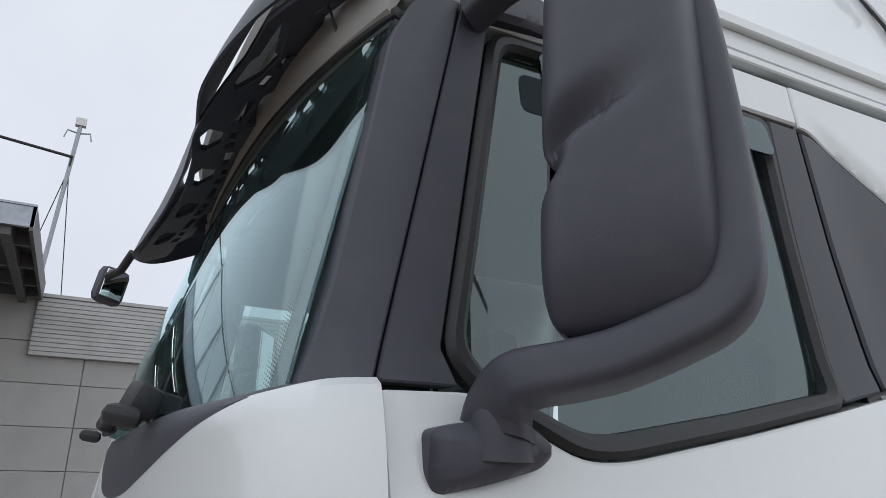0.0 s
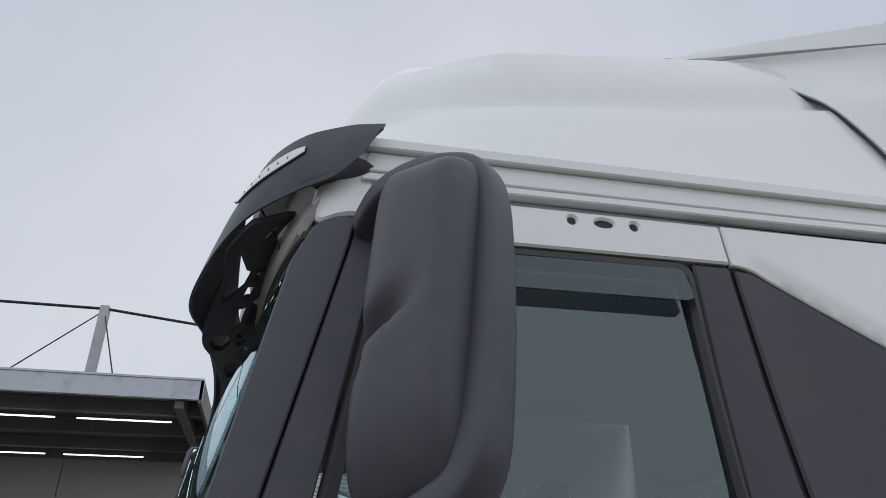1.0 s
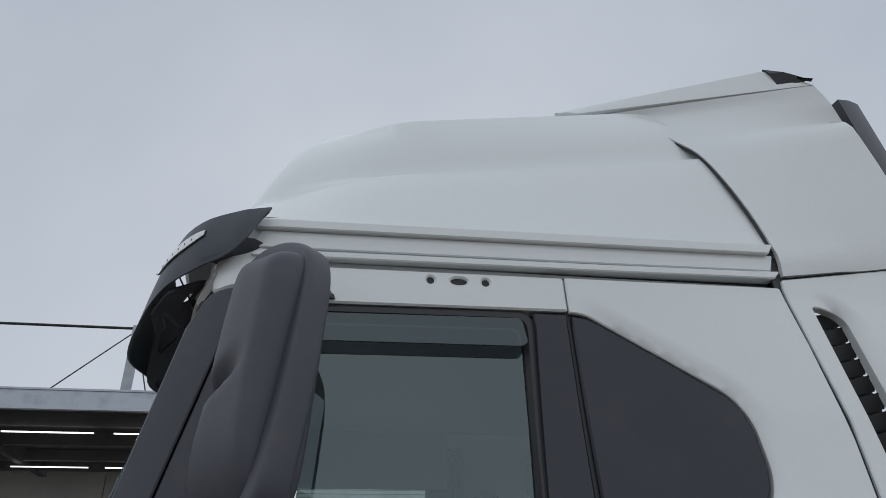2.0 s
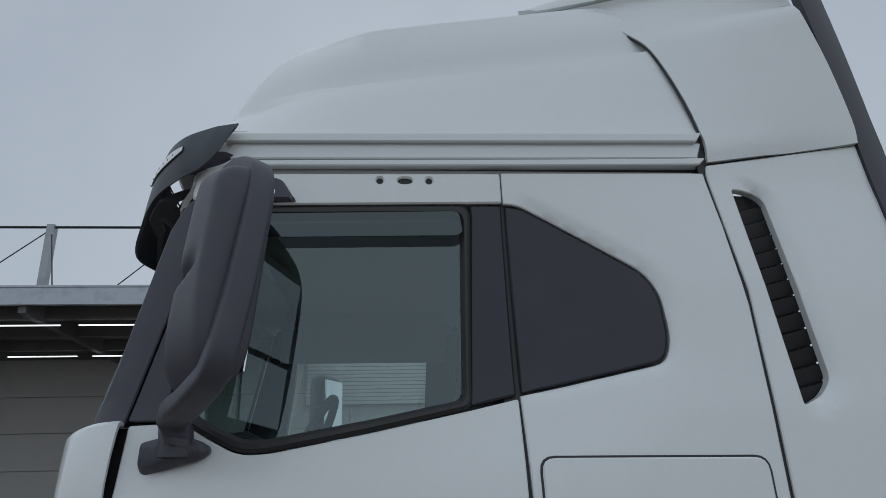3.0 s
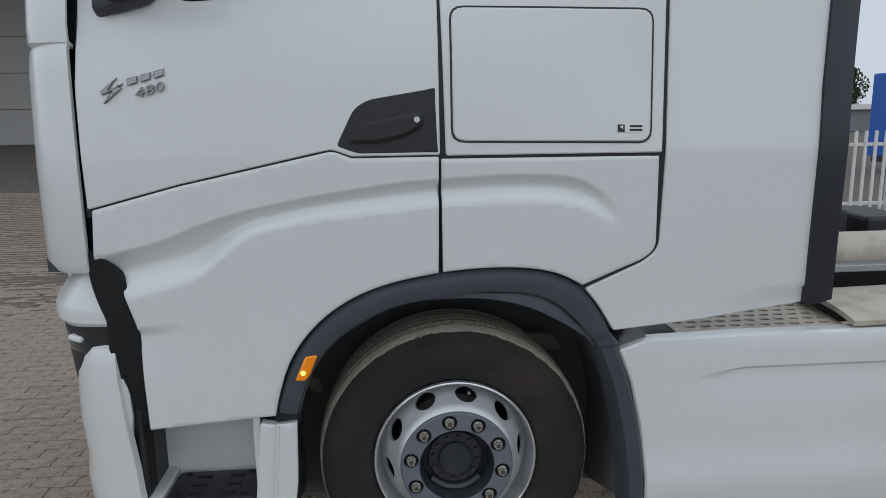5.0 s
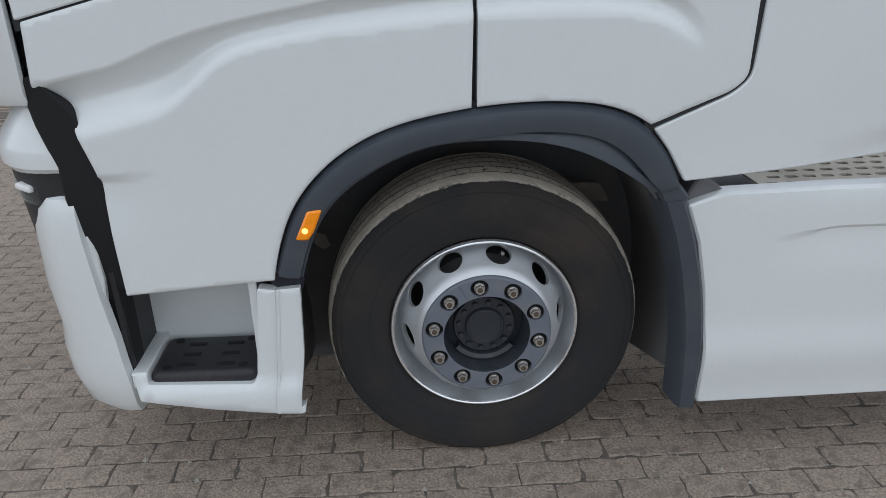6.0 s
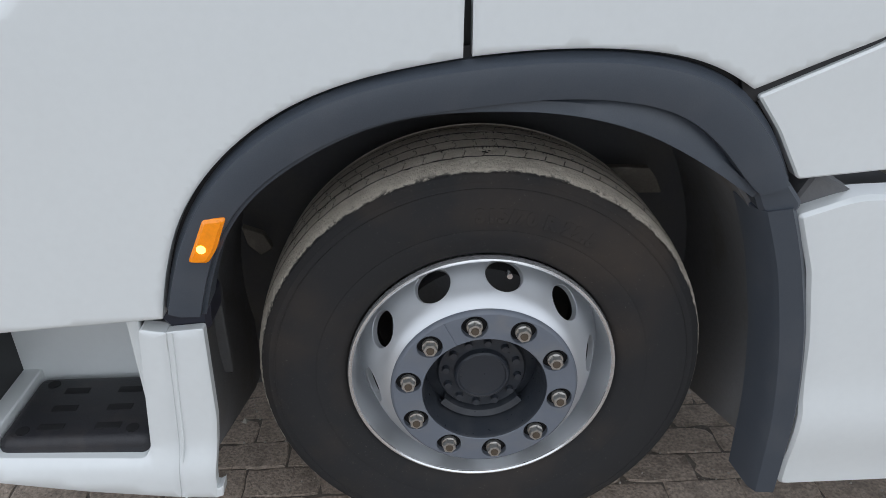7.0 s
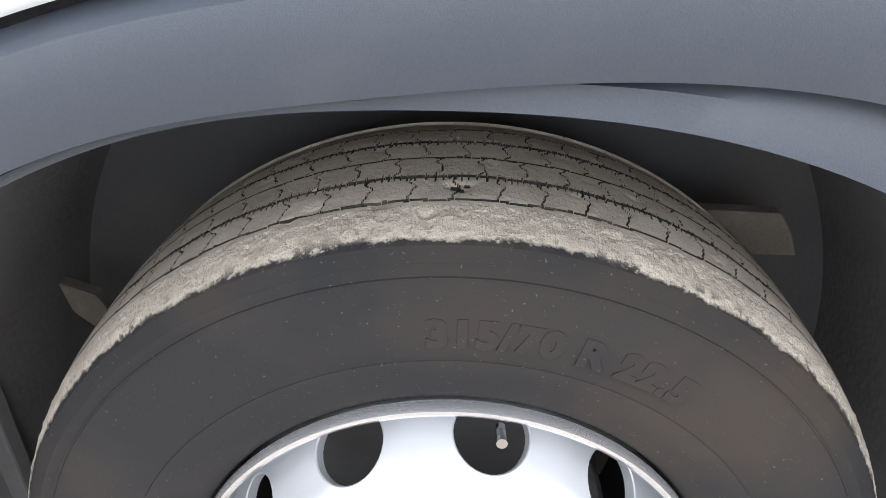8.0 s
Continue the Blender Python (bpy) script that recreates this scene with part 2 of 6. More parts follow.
def sheet(name, outline, surf, mat, parent, label="", depth=0.03, edge=0.006, step=0.05, r=0.02, holes=(), far=False, place=None, lines=(), limit=34):
    """A body panel: an outline in x and z laid on the surface y = surf(x, z), with rounded rims that turn inwards."""
    loops = [resample(smooth_poly(outline, r), step)] + [resample(np.array(h), step) for h in holes]
    pts, edges, rim = [], [], []
    for k, loop in enumerate(loops):
        ring = inset(loop, edge if k == 0 else -edge)
        for cur, drop in ((loop, 1), (ring, 0)):
            s = len(pts)
            pts += [Vector(q) for q in cur]
            edges += [(s + i, s + (i + 1) % len(cur)) for i in range(len(cur))]
            rim += [drop] * len(cur)
    lo, hi = loops[0].min(0), loops[0].max(0)
    gx, gz = np.meshgrid(np.arange(lo[0], hi[0], step), np.arange(lo[1], hi[1], step))
    g = np.stack([gx.ravel(), gz.ravel()], 1)
    keep = inside(inset(loops[0], step * 0.6), g) & inside(loops[0], g)
    for h in loops[1:]:
        keep &= ~inside(inset(h, -step * 0.5), g)
    for line in lines:
        line = np.array([q for q in line if inside(inset(loops[0], edge * 1.5), np.array([q]))[0]])
        s = len(pts)
        pts += [Vector(q) for q in line]
        edges += [(s + i, s + i + 1) for i in range(len(line) - 1)]
        rim += [0] * len(line)
        keep &= np.min(np.linalg.norm(g[:, None] - line[None], axis=2), axis=1) > step * 0.7
    pts += [Vector(q) for q in g[keep]]
    rim += [0] * int(keep.sum())
    vs, es, fs, ov, _, _ = delaunay_2d_cdt(pts, edges, [], 0, 1e-6)
    fs = [f for f in fs if len(f) == 3]
    mids = np.array([[sum(vs[i].x for i in f) / 3, sum(vs[i].y for i in f) / 3] for f in fs])
    ok = inside(loops[0], mids)
    for h in loops[1:]:
        ok &= ~inside(h, mids)
    fs = [f for f, k in zip(fs, ok) if k]
    drop = [max([rim[i] for i in o] or [0]) for o in ov]
    verts = [(v.x, surf(v.x, v.y) + d * edge, v.y) for v, d in zip(vs, drop)]
    faces = [tuple(f) for f in fs]
    count = {}
    for f in faces:
        for i in range(len(f)):
            a, b = f[i - 1], f[i]
            count[(min(a, b), max(a, b))] = count.get((min(a, b), max(a, b)), 0) + 1
    border = [e for e, c in count.items() if c == 1]
    back = {}
    for a, b in border:
        for i in (a, b):
            if i not in back:
                back[i] = len(verts)
                verts += [verts[i], (verts[i][0], verts[i][1] + depth, verts[i][2])]
        faces.append((back[a], back[b], back[b] + 1, back[a] + 1))
    if far:
        verts = [(x, 2 * YC - y, z) for x, y, z in verts]
    if place:
        verts = [place(*v) for v in verts]
    return put(name, mesh_of(name, verts, faces, mat, limit=limit), parent, label)


def shell(name, grid, mat, parent, label="", thick=0.02, wrap=False):
    """A bent plate from a grid of points, thickened against its normals."""
    g = np.array(grid, float)
    nu, nv = g.shape[:2]
    du, dv = np.gradient(g, axis=0), np.gradient(g, axis=1)
    if wrap:
        du = (np.roll(g, -1, 0) - np.roll(g, 1, 0))
    nn = np.cross(du, dv)
    nn /= np.linalg.norm(nn, axis=2, keepdims=True) + 1e-9
    verts = np.concatenate([g.reshape(-1, 3), (g - nn * thick).reshape(-1, 3)])
    off = nu * nv
    at = lambda i, j: (i % nu) * nv + j
    faces = []
    for i in range(nu if wrap else nu - 1):
        for j in range(nv - 1):
            q = (at(i, j), at(i + 1, j), at(i + 1, j + 1), at(i, j + 1))
            faces += [q, tuple(off + k for k in reversed(q))]
        for j in (0, nv - 1):
            faces.append((at(i, j), at(i + 1, j), off + at(i + 1, j), off + at(i, j)))
    if not wrap:
        for i in (0, nu - 1):
            for j in range(nv - 1):
                faces.append((at(i, j), at(i, j + 1), off + at(i, j + 1), off + at(i, j)))
    return put(name, mesh_of(name, verts, faces, mat), parent, label)


def box_bm(size, bevel=0.004, m=Matrix(), seg=2, bm=None):
    b = bmesh.new()
    bmesh.ops.create_cube(b, size=1, matrix=Matrix.Diagonal((*size, 1)))
    if bevel:
        bmesh.ops.bevel(b, geom=b.edges[:], offset=min(bevel, min(size) * 0.45), segments=seg, affect="EDGES", profile=0.5)
    bmesh.ops.transform(b, matrix=m, verts=b.verts)
    if bm is None:
        return b
    me = bpy.data.meshes.new("tmp")
    b.to_mesh(me)
    b.free()
    bm.from_mesh(me)
    bpy.data.meshes.remove(me)
    return bm


def box(name, lo, hi, mat, parent=None, label="", bevel=0.004):
    lo, hi = Vector(lo), Vector(hi)
    return part(name, box_bm(hi - lo, bevel, Matrix.Translation((lo + hi) / 2)), mat, parent, label, smooth=False)


def tube(name, points, radius, mat, parent=None, label="", sides=10, taper=None):
    """A round bar along points."""
    pts = [Vector(p) for p in points]
    verts, faces = [], []
    for i, p in enumerate(pts):
        d = (pts[min(i + 1, len(pts) - 1)] - pts[max(i - 1, 0)]).normalized()
        q = d.to_track_quat("Z", "Y").to_matrix()
        rr = taper[i] if taper else radius
        for k in range(sides):
            a = 2 * math.pi * k / sides
            verts.append(p + q @ Vector((math.cos(a) * rr, math.sin(a) * rr, 0)))
    for i in range(len(pts) - 1):
        for k in range(sides):
            faces.append((i * sides + k, i * sides + (k + 1) % sides, (i + 1) * sides + (k + 1) % sides, (i + 1) * sides + k))
    faces += [tuple(range(sides)), tuple(range((len(pts) - 1) * sides, len(pts) * sides))]
    return put(name, mesh_of(name, verts, faces, mat), parent, label)


def lathe(name, profile, mat, parent, label="", seg=96, center=(0, 0, 0), warp=None):
    """Turns a profile of (radius, y) round the wheel's axis."""
    verts, faces = [], []
    n = len(profile)
    for i in range(seg):
        a = 2 * math.pi * i / seg
        for r, y in profile:
            rr = r + (warp(a, r, y) if warp else 0)
            verts.append((center[0] + rr * math.sin(a), center[1] + y, center[2] + rr * math.cos(a)))
    for i in range(seg):
        for j in range(n - 1):
            faces.append((i * n + j, ((i + 1) % seg) * n + j, ((i + 1) % seg) * n + j + 1, i * n + j + 1))
    return put(name, mesh_of(name, verts, faces, mat), parent, label)


def curve_at(xs, ys):
    return lambda x: float(np.interp(x, xs, ys))


def bend(t, pts):
    """Smooth line through points, t from 0 to 1."""
    pts = np.array(pts, float)
    n = len(pts) - 1
    f = min(max(t, 0), 1) * n
    i = min(int(f), n - 1)
    s = f - i
    p0, p1, p2, p3 = pts[max(i - 1, 0)], pts[i], pts[i + 1], pts[min(i + 2, n)]
    return 0.5 * (2 * p1 + (p2 - p0) * s + (2 * p0 - 5 * p1 + 4 * p2 - p3) * s * s + (3 * p1 - p0 - 3 * p2 + p3) * s ** 3)


# ---- the ground ----
def step01(a, b, v):
    s = min(max((v - a) / (b - a), 0), 1)
    return s * s * (3 - 2 * s)


def ground_z(x, y):
    return 1.08 * step01(4.5, 17, y) * (1 - step01(-4, 3, x))


axis_x = np.concatenate([np.linspace(-400, -30, 12), np.linspace(-26, 26, 53), np.linspace(30, 400, 12)])
axis_y = np.concatenate([np.linspace(-400, -30, 12), np.linspace(-26, 40, 67), np.linspace(45, 400, 12)])
gv = [(x, y, ground_z(x, y) - 0.0032) for x in axis_x for y in axis_y]
gn = len(axis_y)
gf = [(i * gn + j, (i + 1) * gn + j, (i + 1) * gn + j + 1, i * gn + j + 1) for i in range(len(axis_x) - 1) for j in range(gn - 1)]
ground = tagged(put("ground", mesh_of("ground", gv, gf, YARD)), "dusty grey-brown yard of small concrete pavers", "ground", kind="structure")

# ---- the truck ----
truck = thing("tractor_truck", "white sleeper-cab tractor truck with dark grey trim, parked", "truck")

PROF_Z = (0.0, 0.3, 1.0, 1.25, 1.45, 1.62, 1.88, 2.0, 2.13, 2.27, 2.6, 3.0, 3.23, 3.5, 3.75)
PROF_Y = (0.0, 0.0, 0.0, 0.0, 0.0, 0.0, 0.012, 0.035, 0.075, 0.118, 0.166, 0.215, 0.235, 0.32, 0.40)


def skin(x, z):
    """The cab's side: y at a place along the truck and a height."""
    zz = z - 0.1 * (x + 0.6) * step01(1.62, 1.8, z) * (1 - step01(2.2, 2.6, z))
    y = sum(np.interp(zz + d, PROF_Z, PROF_Y) for d in (-0.03, -0.015, 0, 0.015, 0.03)) / 5
    if x > 0.0:
        s = step01(0.0, 0.7, x)
        y = y * (1 - s) + s * np.interp(z, (0.9, 1.3, 1.62, 2.2, 2.6, 3.0, 3.23), (0.0, 0.0, 0.0, 0.055, 0.12, 0.205, 0.235))
    if x < -1.15:
        y += 0.9 * (x + 1.15) ** 2
    return float(y)


crease_top = curve_at((-1.2, -1.1, -0.936, -0.88, -0.79, -0.664, -0.448, -0.194, -0.05, 0.19, 0.37, 0.43, 0.48, 0.53, 0.58, 0.66),
                      (1.303, 1.325, 1.357, 1.388, 1.42, 1.453, 1.493, 1.528, 1.537, 1.548, 1.54, 1.522, 1.493, 1.45, 1.392, 1.25))
crease_floor = curve_at((-1.2, -1.068, -0.923, -0.843, -0.777, -0.703, -0.594, -0.45, -0.195, -0.05, 0.2, 0.37, 0.43, 0.48, 0.53, 0.58, 0.66),
                        (1.235, 1.262, 1.298, 1.312, 1.35, 1.402, 1.43, 1.457, 1.487, 1.499, 1.51, 1.5, 1.482, 1.455, 1.41, 1.352, 1.21))
crease_lip = curve_at((-1.2, -1.085, -0.931, -0.822, -0.773, -0.724, -0.65, -0.451, -0.05, 0.2, 0.37, 0.43, 0.48, 0.53, 0.58, 0.66),
                      (1.15, 1.177, 1.209, 1.246, 1.297, 1.347, 1.392, 1.426, 1.462, 1.472, 1.46, 1.442, 1.415, 1.37, 1.312, 1.17))


def soft(fn, x, w=0.05):
    return sum(fn(x + w * k) for k in (-1, -0.5, 0, 0.5, 1)) / 5


CREASES = ((crease_top, 0.009), (crease_top, 0.0), (crease_top, -0.009), (crease_floor, 0.006), (crease_floor, -0.008), (crease_lip, 0.010), (crease_lip, -0.006))


def fender_skin(x, z):
    """Below the door: a flat band, a hollow crease, and the bulge over the wheel arch."""
    top, floor, lip = soft(crease_top, x), soft(crease_floor, x), soft(crease_lip, x)
    fade = 1 - step01(0.40, 0.56, x)
    y = 0.0 if x > -1.15 else 0.9 * (x + 1.15) ** 2
    deep = 0.52 * (top - floor) + 0.009
    if z < top:
        s = min((top - z) / (top - floor), 1)
        out = step01(floor + 0.006, lip - 0.006, z)
        y += fade * (deep * s * (1.75 - 0.75 * s) * (1 - out) - 0.005 * out)
    keel = 1.079 + 0.08 * (x + 0.96)
    d = keel - z
    y += 0.014 * (1 - step01(-1.04, -0.87, x)) * step01(-0.001, 0.012, d) * (1 - step01(0.015, 0.2, d))
    return y


# door skin, its window frame and trim
door = sheet("cab_door", [(-1.161, 1.467), (-0.876, 1.54), (-0.394, 1.641, 0.02), (-0.332, 1.617), (-0.049, 1.617), (-0.049, 2.245),
                          (-0.183, 2.215), (-0.475, 2.155), (-0.763, 2.102, 0.05), (-0.845, 2.101, 0.05), (-0.955, 2.159, 0.04),
                          (-1.008, 2.194, 0.03), (-1.158, 2.189, 0.01), (-1.158, 2.02), (-1.165, 1.85), (-1.164, 1.65)], skin, PAINT, truck,
             "white cab door", depth=0.05, edge=0.004, step=0.04, r=0.008)
sheet("door_top_rail", [(-0.974, 2.905), (-0.046, 2.917), (-0.046, 3.035), (-0.941, 3.027)], skin, PAINT, door, depth=0.04, r=0.01,
      holes=[[(cx + rx * math.cos(a), 3.003 + 0.012 * math.sin(a)) for a in np.linspace(0, 2 * math.pi, 17)[:-1]]
             for cx, rx in ((-0.46, 0.012), (-0.374, 0.026), (-0.292, 0.012))])
box("hole_backing", (-0.6, 0.226, 2.975), (-0.2, 0.25, 3.026), BLACK, door, bevel=0)
window_out = [(-0.926, 2.901, 0.05), (-0.153, 2.911, 0.05), (-0.184, 2.22, 0.03), (-0.475, 2.159), (-0.768, 2.106, 0.06), (-0.845, 2.106, 0.06),
              (-0.988, 2.18, 0.05), (-1.056, 2.247, 0.06)]
window_in = [(-0.898, 2.864, 0.03), (-0.19, 2.873, 0.03), (-0.212, 2.248, 0.02), (-0.475, 2.195), (-0.768, 2.144, 0.05), (-0.835, 2.144, 0.05),
             (-0.96, 2.204, 0.05), (-1.017, 2.261, 0.05)]
sheet("window_seal", window_out, lambda x, z: skin(x, z) - 0.004, SEAL, door, "black rubber window seal", depth=0.028, edge=0.012, step=0.05,
      r=0.02, holes=[smooth_poly(window_in, 0.02)])
pane = sheet("side_window", [(x * 1.0, z) for x, z, *_ in window_in], lambda x, z: 0.224 - 0.15 * (2.87 - z), GLASS, door, "tinted door window",
             depth=0.005, edge=0.001, step=0.04, r=0.03)
pane.visible_shadow = False
deflector = sheet("wind_deflector", [(-0.83, 2.868), (-0.196, 2.880), (-0.186, 2.80, 0.02), (-0.203, 2.787), (-0.769, 2.780), (-0.83, 2.78)],
                  lambda x, z: skin(x, z) - 0.012 - 0.12 * max(0, 2.92 - z) * 0.3, SMOKED, door, "smoked wind deflector", depth=0.004, edge=0.001, r=0.02)
deflector.visible_shadow = False
deflector.data.polygons.foreach_set("use_smooth", [False] * len(deflector.data.polygons))
sheet("front_pillar_trim", [(-0.988, 2.934, 0.01), (-0.931, 2.935, 0.01), (-0.936, 2.891), (-1.06, 2.257), (-1.036, 2.201), (-1.163, 2.201, 0.01)],
      skin, MIRROR_PLASTIC, door, "dark window corner trim", depth=0.04, edge=0.003, r=0.006)
sheet("rear_pillar_trim", [(-0.153, 2.909), (-0.05, 2.908), (-0.053, 2.257), (-0.19, 2.227)], lambda x, z: skin(x, z) + 0.003, PANEL_DARK, door,
      "dark pillar trim", depth=0.04, r=0.006)
sheet("handle_recess", [(-0.385, 1.649, 0.02), (-0.323, 1.77, 0.04), (-0.276, 1.798, 0.04), (-0.058, 1.832), (-0.051, 1.621), (-0.312, 1.621, 0.02)],
      lambda x, z: skin(x, z) - 0.003, SEAL, door, "black handle recess", depth=0.02, edge=0.008, step=0.03, r=0.008)
sheet("door_handle", [(-0.348, 1.66, 0.02), (-0.304, 1.722, 0.03), (-0.107, 1.758, 0.02), (-0.096, 1.712, 0.02), (-0.164, 1.673, 0.03), (-0.253, 1.658)],
      lambda x, z: skin(x, z) - 0.022, SEAL, door, "black pull handle", depth=0.018, edge=0.012, step=0.03, r=0.02)
bm = bmesh.new()
bmesh.ops.create_cone(bm, cap_ends=True, segments=20, radius1=0.011, radius2=0.0095, depth=0.008,
                      matrix=Matrix.Translation((-0.122, skin(-0.122, 1.73) - 0.027, 1.73)) @ Matrix.Rotation(radians(90), 4, "X"))
part("lock_cylinder", bm, CHROME, door, "chrome door lock")

# badge: a slanted flash and plain bars for the model name, and the number
badge = new("badge")
badge.parent = door
tagged(badge, "chrome badge on the door")


BADGE = material("dark_chrome", (0.30, 0.30, 0.31), 0.22, metal=0.9, stain=0.4, stain_scale=60, stain_color=(0.08, 0.08, 0.085))


def badge_bar(outline):
    sheet("badge_bar", [(x, z) for x, z in outline], lambda x, z: skin(x, z) - 0.008, BADGE, badge, depth=0.008, edge=0.0025, step=0.02, r=0.002)


badge_bar([(-1.035, 1.872), (-1.087, 1.83), (-1.082, 1.818), (-1.052, 1.83), (-1.081, 1.793), (-1.075, 1.793), (-1.021, 1.838), (-1.031, 1.844), (-1.062, 1.834)])
badge_bar([(-1.036, 1.849), (-1.019, 1.854), (-1.021, 1.847), (-1.038, 1.842)])
for k in range(3):
    x0, z0 = -1.004 + 0.040 * k, 1.845 + 0.0105 * k
    badge_bar([(x0 - 0.003, z0 + 0.022), (x0 + 0.030, z0 + 0.031), (x0 + 0.029, z0 + 0.009), (x0, z0)])


def text_mesh(body, size, depth, spacing=1.0, shear=0.0, heavy=0.0):
    cu = bpy.data.curves.new("text", "FONT")
    cu.body, cu.size, cu.extrude, cu.align_x, cu.space_character, cu.shear = body, size, depth, "CENTER", spacing, shear
    cu.resolution_u, cu.offset = 3, heavy
    ob = new("text", cu)
    me = bpy.data.meshes.new_from_object(ob.evaluated_get(bpy.context.evaluated_depsgraph_get()))
    bpy.data.objects.remove(ob)
    return me


num = text_mesh("480", 0.040, 0.004, 1.05, 0.2)
num.materials.append(BADGE)
num.transform(Matrix.Translation((-0.938, skin(-0.938, 1.83) - 0.006, 1.819)) @ Matrix.Rotation(radians(-15), 4, "Y") @ Matrix.Diagonal((1.5, 1, 1, 1)) @ Matrix.Rotation(radians(90), 4, "X"))
put("number", num, badge, "chrome model number")

# quarter panel behind the door, with its dark corner trim and locker
trim_line = resample(smooth_poly([(-0.038, 2.903, 0.004), (0.013, 2.901, 0.03), (0.082, 2.862, 0.05), (0.231, 2.765), (0.394, 2.65, 0.05), (0.431, 2.577, 0.05), (0.436, 2.436, 0.05),
                                  (0.41, 2.356, 0.05), (-0.038, 2.262, 0.004)], 0.02), 0.02)
vent_line = resample(smooth_poly([(0.767, 2.97, 0.01), (0.85, 2.964, 0.02), (0.883, 2.93, 0.03), (0.915, 2.288, 0.03), (0.868, 2.237, 0.02), (0.799, 2.209, 0.01)], 0.02), 0.02)


def beside(line, x, z):
    """Way from a place to an outline."""
    return float(np.min(np.hypot(line[:, 0] - x, line[:, 1] - z)))


def quarter_skin(x, z):
    wide = 0.025 + 0.035 * step01(2.3, 2.6, z)
    return skin(x, z) + 0.013 * step01(-0.04, 0.08, x) * (1 - step01(0.008, wide, beside(trim_line, x, z)))


def fairing_skin(x, z):
    y = skin(x, z) + 0.018 * step01(0.80, 0.86, x + 0.3 * max(0, z - 2.93)) * (1 - step01(0.012, 0.038, beside(vent_line, x, z)))
    line = 1.075 + 0.17 * (x - 0.82)
    return y + 0.012 * step01(0.85, 1.15, x) * step01(line + 0.003, line - 0.014, z)


quarter = sheet("quarter_panel", [(-0.03, 1.614), (0.684, 1.611), (0.697, 2.189), (0.71, 2.531), (0.697, 2.824), (0.679, 3.038), (-0.042, 3.036),
                                  (-0.042, 2.913, 0.002), (0.013, 2.908, 0.03), (0.082, 2.87, 0.05), (0.231, 2.773), (0.398, 2.657, 0.05), (0.44, 2.577, 0.05), (0.446, 2.431, 0.05),
                                  (0.418, 2.348, 0.05), (-0.042, 2.253, 0.002)], quarter_skin, PAINT, truck, "white sleeper side panel", depth=0.04, edge=0.004, step=0.022, r=0.008)
sheet("corner_trim", [(-0.038, 2.903, 0.004), (0.013, 2.901, 0.03), (0.082, 2.862, 0.05), (0.231, 2.765), (0.394, 2.65, 0.05), (0.431, 2.577, 0.05), (0.436, 2.436, 0.05),
                      (0.41, 2.356, 0.05), (-0.038, 2.262, 0.004)], lambda x, z: skin(x, z) + 0.004 + 0.008 * step01(-0.04, 0.08, x), PANEL_DARK, quarter, "dark grey corner trim", depth=0.03, edge=0.006, step=0.05, r=0.02)
locker = sheet("locker_gap", [(-0.012, 2.081, 0.045), (0.653, 2.071, 0.045), (0.647, 1.641, 0.045), (-0.013, 1.655, 0.045)],
               lambda x, z: skin(x, z) - 0.0035, BLACK, quarter, "black locker gap", depth=0.01, edge=0.002, r=0.04)
sheet("locker_lid", [(-0.007, 2.076, 0.042), (0.648, 2.066, 0.042), (0.642, 1.646, 0.042), (-0.008, 1.659, 0.042)],
      lambda x, z: skin(x, z) - 0.008, PAINT, quarter, "white locker lid", depth=0.008, edge=0.006, step=0.06, r=0.04)
sticker = sheet("sticker", [(0.528, 1.706), (0.608, 1.704), (0.608, 1.676), (0.529, 1.678)], lambda x, z: skin(x, z) - 0.0095, WHITE_TRIM, quarter,
                "small white sticker", depth=0.001, edge=0.0003, r=0.001)
sheet("sticker_mark", [(0.53, 1.704), (0.553, 1.703), (0.554, 1.679), (0.53, 1.68)], lambda x, z: skin(x, z) - 0.0102, BLACK, sticker, depth=0.0005,
      edge=0.0002, r=0.001)
sheet("sticker_flash", [(0.536, 1.697), (0.548, 1.701), (0.548, 1.688)], lambda x, z: skin(x, z) - 0.0106, WHITE_TRIM, sticker, depth=0.0005, edge=0.0002, r=0.0005)
for z0 in (1.697, 1.685):
    sheet("sticker_bar", [(0.570, z0 + 0.004), (0.612, z0 + 0.0035), (0.612, z0 - 0.0035), (0.570, z0 - 0.003)], lambda x, z: skin(x, z) - 0.0102, BLACK, sticker,
          depth=0.0005, edge=0.0002, r=0.0005)

# dark strips behind the joints
sheet("joint_strip", [(-0.08, 1.2), (0.02, 1.2), (0.003, 3.04), (-0.095, 3.039)], lambda x, z: skin(x, z) + 0.018 + 0.032 * step01(1.60, 1.57, z), SEAL, truck, "black joint behind the door", depth=0.01, edge=0.001, r=0)
sheet("joint_strip", [(-0.401, 1.59), (0.716, 1.585), (0.712, 1.649), (-0.402, 1.658)], lambda x, z: 0.012, SEAL, truck, "black joint under the locker", depth=0.01, edge=0.001, r=0)
sheet("joint_strip", [(-1.17, 1.44), (-0.87, 1.5), (-0.372, 1.61), (-0.372, 1.658), (-0.869, 1.56), (-1.17, 1.49)], lambda x, z: 0.014 + (0.9 * (x + 1.15) ** 2 if x < -1.15 else 0), SEAL, truck, "black joint under the door", depth=0.01, edge=0.001, r=0)
